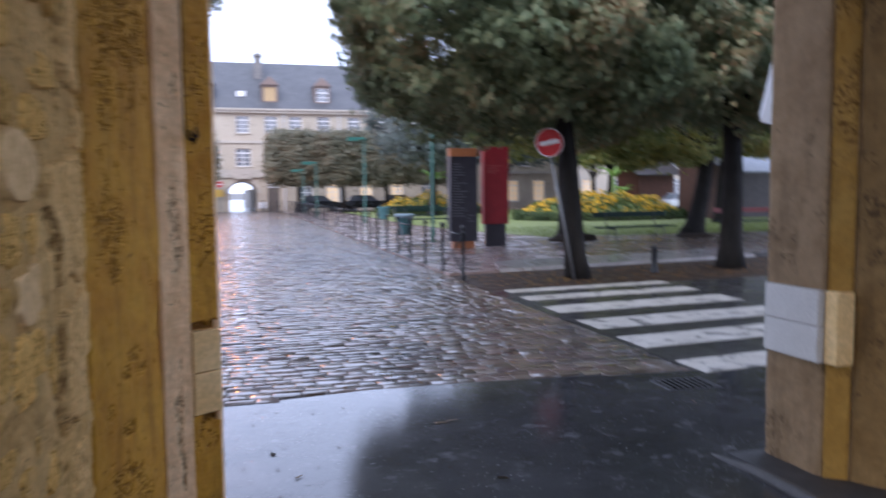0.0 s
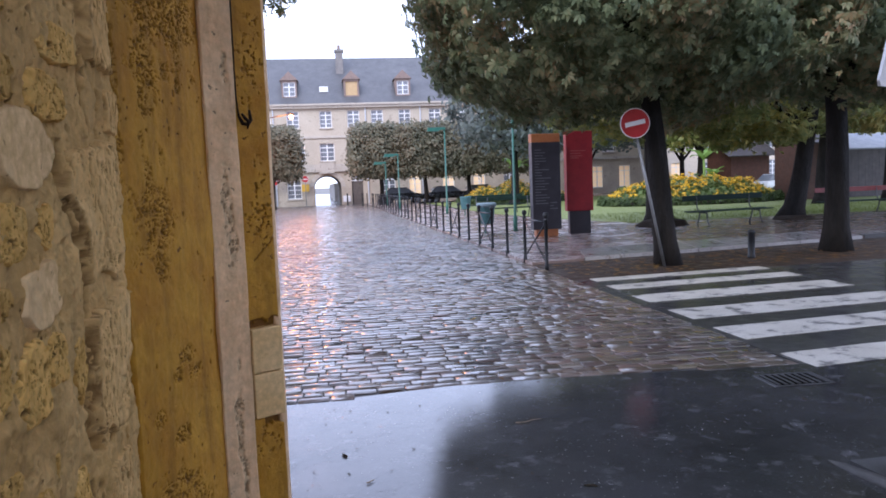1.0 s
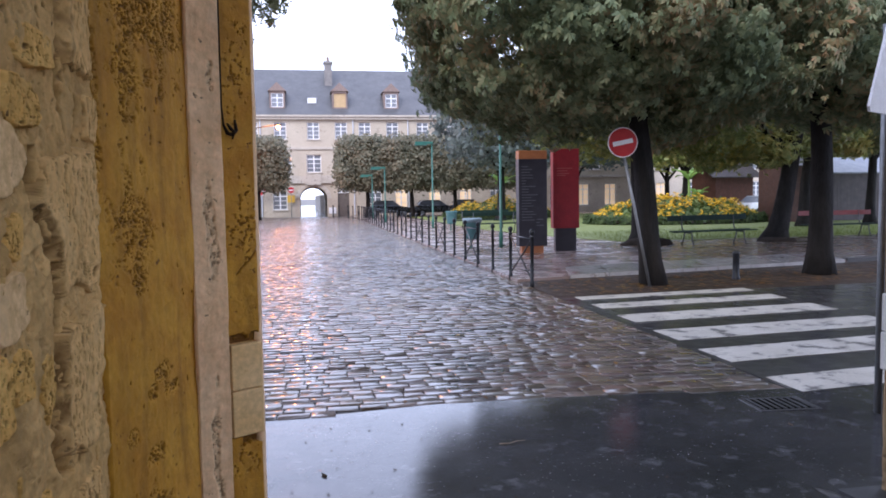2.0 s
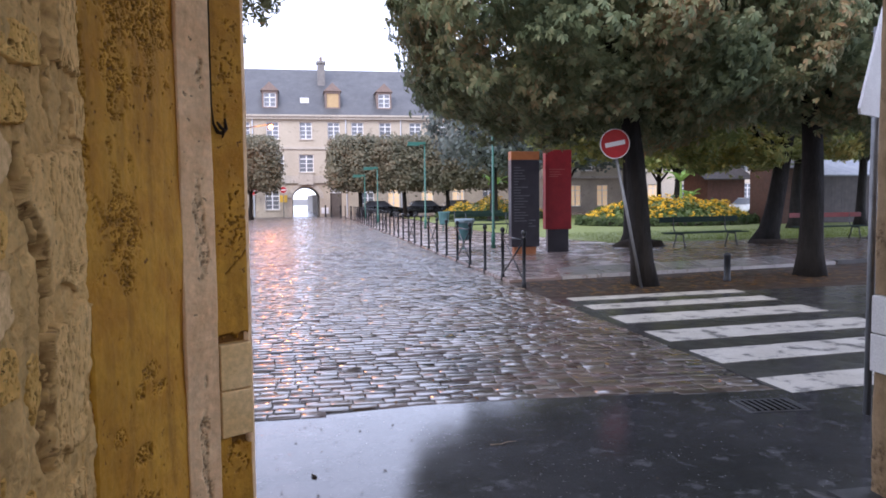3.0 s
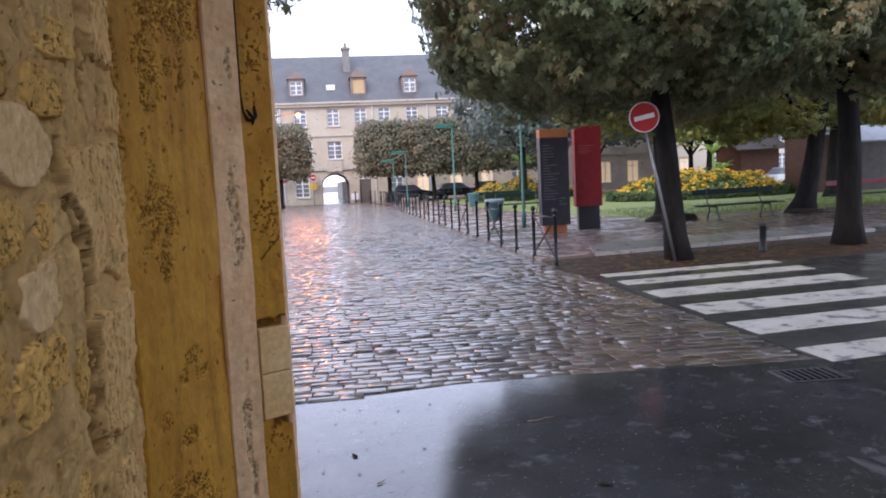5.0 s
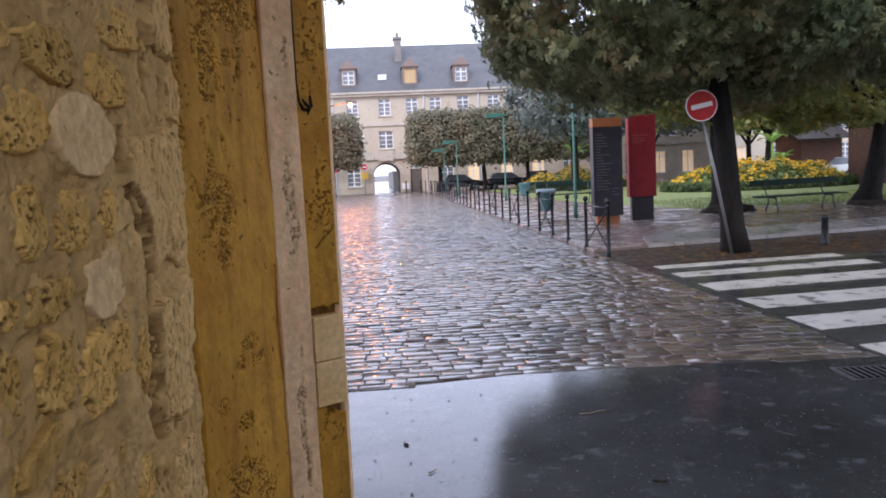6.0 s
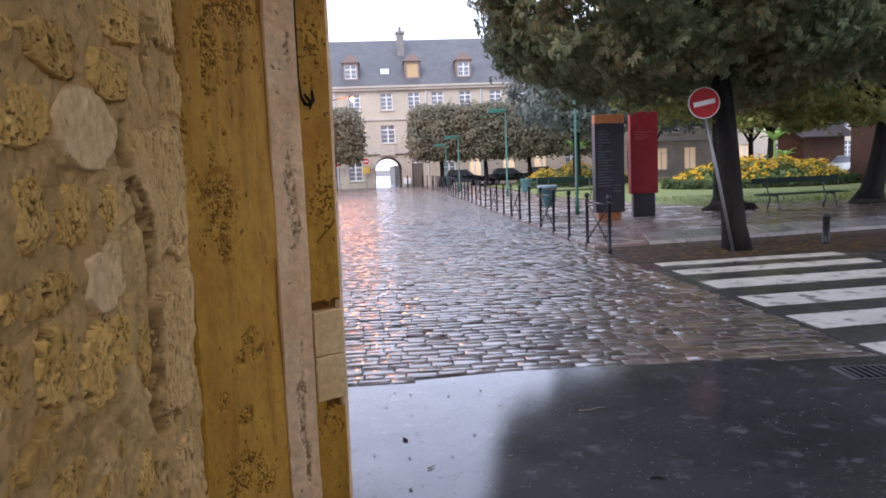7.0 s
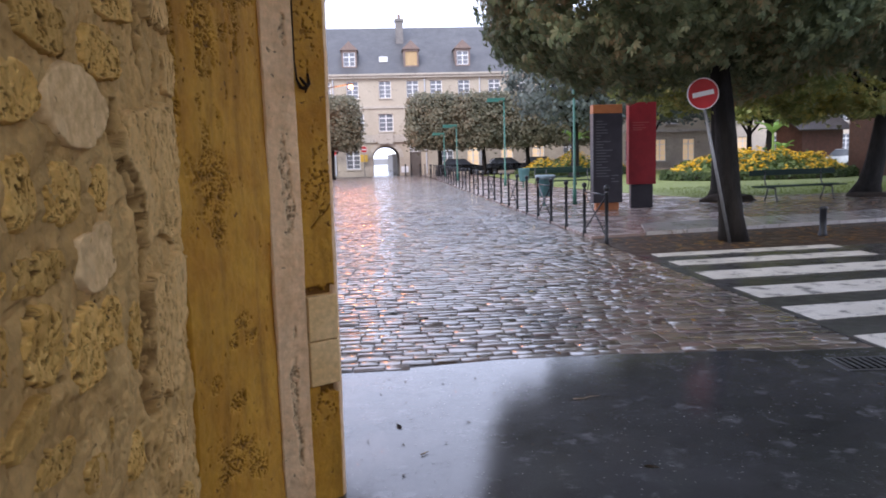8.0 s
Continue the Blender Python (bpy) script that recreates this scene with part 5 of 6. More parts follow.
# benches
def bench(label, x, y, yaw, length, back):
    e = thing("bench", label, "bench", "garden benches", pose(x, y, 0.05, 0, 0, yaw))
    for y0, y1, z0 in ((-0.24, -0.08, 0.45), (-0.06, 0.1, 0.44), (0.12, 0.26, 0.46)):
        part("seat_slat", boxes((-length / 2, length / 2, y0, y1, z0, z0 + 0.035), bevel=0.006), DARK_GREEN, e)
    part("back_slat", boxes((-length / 2, length / 2, 0.33, 0.37, 0.82, 1.0), bevel=0.01), back, e)
    for sx in (-length * 0.33, length * 0.33):
        bm = bmesh.new()
        swept(bm, [(sx, -0.2, 0.44), (sx, -0.22, 0.25), (sx, -0.33, -0.05)], [0.025, 0.022, 0.03], 8)
        part("leg", bm, IRON, e, smooth=True)
        bm = bmesh.new()
        swept(bm, [(sx, 0.15, 0.44), (sx, 0.2, 0.25), (sx, 0.33, -0.05)], [0.025, 0.022, 0.03], 8)
        part("leg", bm, IRON, e, smooth=True)
        bm = bmesh.new()
        swept(bm, [(sx, -0.2, 0.42), (sx, 0.2, 0.43), (sx, 0.31, 0.6), (sx, 0.345, 0.98)], [0.025, 0.025, 0.022, 0.02], 8)
        part("back_iron", bm, IRON, e, smooth=True)
    return e


bench("dark green slatted garden bench facing the path", 13.7, 23.6, 10, 3.3, DARK_GREEN)
bench("garden bench with a dark red backrest", 20.4, 26.0, 3, 3.3, RED_WOOD)
bench("dark green garden bench by the flower bed", 8.8, 34.5, 12, 3.2, DARK_GREEN)
bench("dark green garden bench by the lawn", 9.4, 40.0, 4, 3.2, DARK_GREEN)

# ---- flower beds ----
def flower_bed(label, cx, cy, rx, ry, n, zt, hedge=True, seed=1):
    rng = np.random.default_rng(seed)
    e = thing("flower_bed", label, "flower bed")
    bm = bmesh.new()
    lathe(bm, [(1.0, -0.02), (1.0, 0.1), (0.7, 0.3), (0.3, 0.4), (0.05, 0.42)], 28)
    mound = part("soil", bm, DIRT, e, smooth=True)
    mound.matrix_basis = pose(cx, cy, 0.07) @ Matrix.Diagonal((rx, ry, 1, 1))
    a, r = rng.uniform(0, 2 * math.pi, n), np.sqrt(rng.random(n))
    x, y = cx + rx * 0.95 * r * np.cos(a), cy + ry * 0.95 * r * np.sin(a)
    lump = np.array([noise.noise(Vector((p * 0.7, q * 0.7, seed))) for p, q in zip(x, y)])
    top = 0.55 + (zt - 0.55) * np.clip(1 - r ** 2.2, 0, 1) * (0.8 + 0.5 * lump)
    z = 0.07 + top * rng.uniform(0.25, 1.0, n)
    pts = np.stack([x, y, z], 1)
    up = np.stack([0.5 * np.cos(a) * r, 0.5 * np.sin(a) * r, np.ones(n)], 1)
    scatter("foliage", pts, up, 0.3, PLANT, e, None, rng, 0.2, "green bed foliage", 0.8)
    k = (rng.random(n) < 0.5) & (lump > -0.22)
    pts2 = pts[k].copy()
    pts2[:, 2] = 0.07 + top[k] * rng.uniform(0.86, 1.12, k.sum())
    scatter("blossom", pts2, up[k], 0.155, BLOOM, e, palmate(), rng, 0.6, "yellow blossoms", 0.7)
    if hedge:
        m = 3800
        a = rng.uniform(0, 2 * math.pi, m)
        x, y = cx + rx * 1.03 * np.cos(a) + rng.normal(0, 0.1, m), cy + ry * 1.03 * np.sin(a) + rng.normal(0, 0.1, m)
        z = 0.07 + rng.uniform(0, 0.48, m)
        scatter("hedge", np.stack([x, y, z], 1), np.stack([np.cos(a), np.sin(a), 0.5 + 0 * a], 1), 0.2, HEDGE, e, None, rng, 0.2, "low clipped box hedge")
    return e


flower_bed("round bed of yellow flowers with a low box hedge", 21.6, 42.0, 5.2, 3.6, 5200, 1.75, True, 2)
flower_bed("bed of yellow flowers farther along the lawn", 15.0, 58.0, 4.2, 3.0, 2600, 1.7, True, 3)


def banana(x, y, h, seed):
    rng = random.Random(seed)
    e = thing("banana_plant", "pale green banana plant in the flower bed", "plant", "banana plants", pose(x, y, 0.07))
    bm = bmesh.new()
    swept(bm, [(0, 0, 0), (0.03, 0, h * 0.4), (0, 0.02, h * 0.62)], [0.1, 0.085, 0.05], 10)
    part("stem", bm, BANANA, e, smooth=True)
    for k in range(7):
        a, L, rise_ = k * 2.4 + rng.uniform(-0.3, 0.3), h * rng.uniform(0.3, 0.42), rng.uniform(0.75, 1.35)
        bm = bmesh.new()
        rows = []
        for j in range(8):
            u = j / 7
            r, z = L * u * 0.72, h * 0.56 + L * (rise_ * u - 0.62 * u * u)
            w = 0.24 * math.sin(math.pi * min(0.98, u * 0.9 + 0.08)) + 0.01
            c, s = math.cos(a), math.sin(a)
            rows.append([bm.verts.new((r * c - t * s, r * s + t * c, z + dz)) for t, dz in ((-w, 0.03), (0, -0.03), (w, 0.03))])
        for p_, q_ in zip(rows, rows[1:]):
            for i in (0, 1):
                bm.faces.new((p_[i], p_[i + 1], q_[i + 1], q_[i]))
        part("leaf", bm, BANANA, e, smooth=True)
    return e


banana(23.2, 43.3, 4.5, 1)
banana(15.2, 58.2, 4.4, 2)
banana(25.0, 45.5, 2.6, 3)

# ---- the gatehouse across the far end ----
FY = 76.0


def wall_with_holes(x0, x1, z0, z1, y0, y1, holes):
    """A standing wall with thickness and openings that go through it."""
    xs = sorted({x0, x1, *[h[0] for h in holes], *[h[1] for h in holes]})
    zs = sorted({z0, z1, *[h[2] for h in holes], *[h[3] for h in holes]})
    xs, zs = [x for x in xs if x0 <= x <= x1], [z for z in zs if z0 <= z <= z1]

    def solid(i, j):
        if not (0 <= i < len(xs) - 1 and 0 <= j < len(zs) - 1):
            return False
        cx, cz = (xs[i] + xs[i + 1]) / 2, (zs[j] + zs[j + 1]) / 2
        return not any(h[0] < cx < h[1] and h[2] < cz < h[3] for h in holes)
    v, f = [], []

    def quad(*p):
        f.append(tuple(range(len(v), len(v) + 4)))
        v.extend(p)
    for i in range(len(xs) - 1):
        for j in range(len(zs) - 1):
            if not solid(i, j):
                continue
            a, b, c, d = xs[i], xs[i + 1], zs[j], zs[j + 1]
            quad((a, y0, c), (b, y0, c), (b, y0, d), (a, y0, d))
            quad((b, y1, c), (a, y1, c), (a, y1, d), (b, y1, d))
            if not solid(i - 1, j):
                quad((a, y1, c), (a, y0, c), (a, y0, d), (a, y1, d))
            if not solid(i + 1, j):
                quad((b, y0, c), (b, y1, c), (b, y1, d), (b, y0, d))
            if not solid(i, j - 1):
                quad((a, y1, c), (b, y1, c), (b, y0, c), (a, y0, c))
            if not solid(i, j + 1):
                quad((a, y0, d), (b, y0, d), (b, y1, d), (a, y1, d))
    return v, f


def window(parent, x0, x1, z0, z1, y, cross=0.62, cols=2, glass=None, rows=4, sill=True):
    """A casement set back in its opening: frame, glazing bars, panes, sill."""
    yb = y + 0.16
    fr = boxes((x0, x0 + 0.07, yb, yb + 0.07, z0, z1), (x1 - 0.07, x1, yb, yb + 0.07, z0, z1), (x0 + 0.07, x1 - 0.07, yb, yb + 0.07, z0, z0 + 0.07), (x0 + 0.07, x1 - 0.07, yb, yb + 0.07, z1 - 0.07, z1))
    f_ = part("window", fr, WINDOW_WHITE, parent, "white painted casement window")
    for k in range(1, cols):
        x = x0 + (x1 - x0) * k / cols
        part("mullion", boxes((x - 0.055, x + 0.055, yb - 0.01, yb + 0.075, z0 + 0.072, z1 - 0.072)), WINDOW_WHITE, f_)
    for k in range(1, rows):
        z = z0 + (z1 - z0) * k / rows
        t = 0.05 if k == rows - 1 else 0.025
        part("glazing_bar", boxes((x0 + 0.072, x1 - 0.072, yb + 0.01, yb + 0.06, z - t, z + t)), WINDOW_WHITE, f_)
    part("pane", boxes((x0 + 0.06, x1 - 0.06, yb + 0.035, yb + 0.045, z0 + 0.06, z1 - 0.06)), glass or PANE, f_)
    if sill:
        part("sill", boxes((x0 - 0.1, x1 + 0.1, y - 0.1, y + 0.15, z0 - 0.12, z0 - 0.004)), TRIM_STONE, f_)
    return f_


house = thing("gatehouse", "long three-storey limestone gatehouse with slate roof and arched gate", "building")
AX0, AX1, AZ = -0.58, 2.08, 2.95
win_first = [(0.16, 1.57, 4.37, 6.1)] + [(x, x + 1.3, 4.4, 6.1) for x in (-11.0, -8.0, -5.0, -2.6, 3.2, 5.4, 8.1, 11.2, 14.2, 17.2, 20.2, 23.2, 26.2, 29.2)]
win_second = [(x, x + 1.18, 7.6, 9.25) for x in (-11.6, -8.6, -5.6, -2.9, 0.28, 2.98, 5.31, 8.07, 11.1, 14.1, 17.1, 20.1, 23.1, 26.1, 29.1)]
win_ground = [(-3.16, -1.8, 0.75, 2.5)] + [(x, x + 1.25, 0.7, 2.9) for x in (-10.5, -7.0, 6.2, 8.8, 12.2, 15.4, 18.6, 21.8, 25, 28, 31)]
door_hole = (3.1, 4.24, 0.0, 2.92)
v, f = wall_with_holes(-16, 34, 3.72, 9.5, FY, FY + 0.5, win_first + win_second)
obj("wall", v, f, FACADE, house, "cream limestone upper storeys")
v, f = wall_with_holes(-16, 34, 0.0, 3.718, FY + 0.002, FY + 0.5, win_ground + [door_hole, (AX0, AX1, 0.0, AZ)])
obj("wall", v, f, FACADE_BASE, house, "greyer stained ground storey")
v, f = wall_with_holes(-16, 34, 0.0, 9.5, FY + 11.5, FY + 12, [(AX0, AX1, 0.0, AZ)])
obj("wall", v, f, FACADE, house)
# spandrels that round the gate's head, and the vault side walls of the gateway
bm = bmesh.new()
cxa, ra = (AX0 + AX1) / 2, (AX1 - AX0) / 2
for sgn in (-1, 1):
    for k in range(10):
        a0, a1 = math.pi / 2 * k / 10, math.pi / 2 * (k + 1) / 10
        p = [(cxa + sgn * ra * math.cos(a0), AZ - ra * 0.86 + ra * 0.86 * math.sin(a0)), (cxa + sgn * ra * math.cos(a1), AZ - ra * 0.86 + ra * 0.86 * math.sin(a1))]
        q = [(cxa + sgn * ra, p[0][1]), (cxa + sgn * ra, p[1][1])]
        lo = [bm.verts.new((x, FY + 0.01, z)) for x, z in (p[0], q[0], q[1], p[1])]
        hi = [bm.verts.new((x, FY + 11.9, z)) for x, z in (p[0], q[0], q[1], p[1])]
        if k:
            bm.faces.new(lo)
        else:
            bm.faces.new((lo[0], lo[2], lo[3]))
        bm.faces.new((lo[0], lo[3], hi[3], hi[0]))
part("arch_head", bm, FACADE_BASE, house)
part("gateway_wall", boxes((AX0 - 0.4, AX0 - 0.002, FY + 0.502, FY + 11.498, 0, 3.7), (AX1 + 0.002, AX1 + 0.4, FY + 0.502, FY + 11.498, 0, 3.7), (AX0, AX1, FY + 0.502, FY + 11.498, AZ + 0.002, 3.7)), FACADE_BASE, house)
for k in range(9):
    a0, a1 = math.pi * k / 9, math.pi * (k + 1) / 9 - 0.03
    bm = bmesh.new()
    pp = []
    for r_, a in ((ra + 0.02, a0), (ra + 0.42, a0), (ra + 0.42, a1), (ra + 0.02, a1)):
        pp.append((cxa + r_ * math.cos(a), AZ - ra * 0.86 + r_ * 0.9 * math.sin(a)))
    fr = [bm.verts.new((x, FY - 0.05, z)) for x, z in pp]
    bk = [bm.verts.new((x, FY + 0.001, z)) for x, z in pp]
    bm.faces.new(fr)
    for j in range(4):
        bm.faces.new((fr[j], bk[j], bk[(j + 1) % 4], fr[(j + 1) % 4]))
    part("arch_stone", bm, TRIM_STONE, house)
part("string_course", boxes((-16, 34, FY - 0.12, FY - 0.001, 6.6, 6.85)), TRIM_STONE, house)
part("string_course", boxes((-16, 34, FY - 0.14, FY - 0.001, 3.6, 3.85)), TRIM_STONE, house)
part("cornice", boxes((-16.2, 34.2, FY - 0.3, FY + 0.5, 9.502, 9.75), (-16.3, 34.3, FY - 0.45, FY + 0.5, 9.752, 9.93)), TRIM_STONE, house)
for x in (-4.2, 4.75, 10.2, 16.2):
    bm = bmesh.new()
    tube(bm, (x, FY - 0.08, 0.1), (x, FY - 0.08, 9.5), 0.06, 0.06, 8)
    part("downpipe", bm, ZINC, house)
# gate crest over the arch
part("crest", boxes((-1.6, 3.1, FY - 0.2, FY - 0.142, 3.3, 4.05), (0.0, 1.5, FY - 0.3, FY - 0.202, 3.15, 4.2)), TRIM_STONE, house, "pale carved stone over the gate")
for h in win_first + win_second + win_ground:
    window(house, *h, FY, glass=PANE_LIT if (h in win_ground and h[0] in (8.8, 12.2, 15.4, 28, 31)) else None)
part("door", boxes((3.1, 4.24, FY + 0.2, FY + 0.28, 0.0, 2.3)), DOOR_WOOD, house, "dark wooden door")
window(house, 3.1, 4.24, 2.302, 2.92, FY, rows=2, cols=3, sill=False)
# roof with dormers
rv = [(-16.4, FY - 0.45, 9.932), (34.4, FY - 0.45, 9.932), (34.4, FY + 5.6, 15.2), (-16.4, FY + 5.6, 15.2), (-16.4, FY + 12.4, 9.932), (34.4, FY + 12.4, 9.932)]
obj("roof", rv, [(0, 1, 2, 3), (3, 2, 5, 4), (0, 3, 4), (1, 5, 2), (0, 4, 5, 1)], SLATE, house, "blue-grey slate roof")


for k, x in enumerate((-9.0, -3.24, 2.81, 7.9, 13.5, 19.0)):
    w_ = 1.46
    y0 = FY + 0.35
    d_ = part("dormer", boxes((x, x + 0.15, y0, y0 + 2.4, 10.5, 12.29), (x + w_ - 0.15, x + w_, y0, y0 + 2.4, 10.5, 12.29), (x + 0.15, x + w_ - 0.15, y0, y0 + 2.4, 12.1, 12.29), (x + 0.15, x + w_ - 0.15, y0, y0 + 2.4, 10.5, 10.75)), BRICK_TRIM, house, "brick dormer with a pointed slate cap")
    c = x + w_ / 2
    cv = [(x - 0.15, y0 - 0.15, 12.3), (x + w_ + 0.15, y0 - 0.15, 12.3), (c, y0 - 0.15, 13.15), (x - 0.15, y0 + 3.0, 12.3), (x + w_ + 0.15, y0 + 3.0, 12.3), (c, y0 + 3.0, 13.15)]
    obj("dormer_cap", cv, [(0, 1, 2), (0, 2, 5, 3), (1, 4, 5, 2), (0, 3, 4, 1), (3, 5, 4)], BRICK_TRIM, d_)
    if k == 2:
        part("shutter", boxes((x + 0.152, x + w_ - 0.152, y0 + 0.1, y0 + 0.16, 10.752, 12.098)), SHUTTER, d_, "closed yellowish shutter")
    else:
        window(house, x + 0.152, x + w_ - 0.152, 10.752, 12.098, y0 - 0.06, rows=3, sill=False)
part("skylight", boxes((0.4, 1.25, FY + 0.95, FY + 1.6, 11.2, 11.72)), WINDOW_WHITE, house, "small pale skylight")
part("chimney", boxes((2.2, 2.95, FY + 3.4, FY + 4.4, 12.5, 15.5), (2.1, 3.05, FY + 3.3, FY + 4.5, 15.502, 15.75), bevel=0.02), CHIMNEY, house, "stone chimney stack")
bm = bmesh.new()
tube(bm, (2.57, FY + 3.9, 15.7), (2.57, FY + 3.9, 16.25), 0.17, 0.14, 10)
part("chimney_pot", bm, BRICK_TRIM, house)
# notices by the gate
for x, z0, z1, mt, nm in ((-1.42, 1.45, 2.15, YELLOW_SIGN, "yellow notice board"), (2.55, 0.3, 0.9, SIGN_WHITE, "small white notice board")):
    e = thing("notice_board", nm + " on a post beside the gate", "notice board", "", pose(x, FY - 0.4, 0))
    part("board", boxes((-0.36, 0.36, -0.03, 0.03, z0, z1), bevel=0.01), mt, e)
    part("post", boxes((-0.03, 0.03, 0.031, 0.08, -0.05, z1)), GALV, e)
no_entry("red no-entry sign beside the gate", (-1.4, FY - 0.7, 0.0), (-1.4, FY - 0.7, 2.65), 0.33, 0.03)
flat("gate_court", [(-40, 76.6), (60, 76.6), (60, 200), (-40, 200)], -0.002, ROAD, label="wet road through and beyond the gate", category="road")
flat("fore_court", [(-30, 76.002), (60, 76.002), (60, 76.598), (-30, 76.598)], -0.004, ROAD, label="wet paving at the facade", category="road")
flat("garden_path", [(8.602, 66.002), (60, 66.002), (60, 76), (8.602, 76)], 0.05, SAND, label="wet sand path before the facade", category="pavement")

# grey wall along the way beyond the gate
wall_beyond = thing("street_wall", "grey stone wall along the way beyond the gate", "wall")
part("wall", boxes((1.75, 2.3, 96, 150, -0.05, 2.1)), CHIMNEY, wall_beyond)
part("coping", boxes((1.68, 2.37, 95.95, 150.05, 2.102, 2.25), bevel=0.03), TRIM_STONE, wall_beyond)

# pale house at the garden's side
side = thing("side_house", "long pale stone house seen through the trees", "building")
sx = [(20 + 4.2 * k, 21.4 + 4.2 * k, 1.0, 3.1) for k in range(14)] + [(20 + 4.2 * k, 21.4 + 4.2 * k, 4.6, 6.8) for k in range(14)]
v, f = wall_with_holes(27, 90, 0, 8.5, 86, 86.5, [(x0 + 9, x1 + 9, z0, z1) for x0, x1, z0, z1 in sx])
obj("wall", v, f, SIDE_STONE, side)
for k, (x0, x1, z0, z1) in enumerate(sx):
    window(side, x0 + 9, x1 + 9, z0, z1, 86, glass=PANE_LIT if k in (1, 2, 3) else None)
rv = [(26.6, 85.6, 8.502), (90.4, 85.6, 8.502), (90.4, 91, 12.5), (26.6, 91, 12.5), (26.6, 97, 8.502), (90.4, 97, 8.502)]
obj("roof", rv, [(0, 1, 2, 3), (3, 2, 5, 4), (0, 3, 4), (1, 5, 2), (0, 4, 5, 1)], SLATE, side)

# a construction crane's mast far beyond the roof
mast = thing("crane_mast", "faint grey lattice crane mast beyond the roof", "crane", at=pose(-9.8, 150, -0.1))
for lx, ly in ((-0.7, -0.7), (0.7, -0.7), (0.7, 0.7), (-0.7, 0.7)):
    part("leg", boxes((lx - 0.08, lx + 0.08, ly - 0.08, ly + 0.08, 0, 46)), ZINC, mast)
for k in range(23):
    z = k * 2.0
    bm = bmesh.new()
    s = 1 if k % 2 else -1
    for a, c in (((-0.7 * s, -0.7, z), (0.7 * s, -0.7, z + 2)), ((-0.7 * s, 0.7, z), (0.7 * s, 0.7, z + 2)), ((-0.7, -0.7 * s, z), (-0.7, 0.7 * s, z + 2)), ((0.7, -0.7 * s, z), (0.7, 0.7 * s, z + 2))):
        tube(bm, a, c, 0.05, 0.05, 6)
    part("brace", bm, ZINC, mast)

# ---- huts and parked cars at the garden's far side ----
def hut(label, x0, x1, y, depth, h, wall_m, roof_m, rise, over=0.4):
    e = thing("garden_hut", label, "hut", "garden huts")
    n_ = int((x1 - x0) / 0.22)
    for k in range(n_):
        a = x0 + (x1 - x0) * k / n_
        part("board", boxes((a, a + (x1 - x0) / n_ - 0.012, y, y + 0.03, 0.05, h)), wall_m, e)
    part("body", boxes((x0, x1, y + 0.032, y + depth, 0.05, h - 0.01)), wall_m, e)
    for gx in (x0, x1 - 0.06):
        gv = [(gx, y, h - 0.01), (gx, y + depth, h - 0.01), (gx, y + depth / 2, h + rise * 0.9), (gx + 0.06, y, h - 0.01), (gx + 0.06, y + depth, h - 0.01), (gx + 0.06, y + depth / 2, h + rise * 0.9)]
        obj("gable", gv, [(0, 2, 1), (3, 4, 5), (0, 3, 5, 2), (1, 2, 5, 4), (0, 1, 4, 3)], wall_m, e)
    rv = [(x0 - over, y - over, h), (x1 + over, y - over, h), (x1 + over, y + depth / 2, h + rise), (x0 - over, y + depth / 2, h + rise), (x0 - over, y + depth + over, h), (x1 + over, y + depth + over, h)]
    rv += [(x, yy, z + 0.08) for x, yy, z in rv]
    obj("roof", rv, [(6, 7, 8, 9), (9, 8, 11, 10), (0, 3, 2, 1), (3, 4, 5, 2), (0, 1, 7, 6), (4, 10, 11, 5), (0, 6, 9, 3), (3, 9, 10, 4), (1, 2, 8, 7), (2, 5, 11, 8)], roof_m, e)
    return e


hut("brown wooden hut with a dark roof", 27.2, 29.3, 39.2, 3.0, 3.2, HUT_WOOD, HUT_DARK, 0.5, 0.12)
hut("dark wooden hut with pale zinc roof", 29.5, 40.0, 39.6, 3.6, 2.8, HUT_DARK, HUT_ROOF, 0.95, 0.15)
ch = hut("small reddish chalet with a dark roof", 33.4, 36.8, 58.0, 4.0, 3.0, CHALET_WOOD, HUT_DARK, 1.2, 0.6)


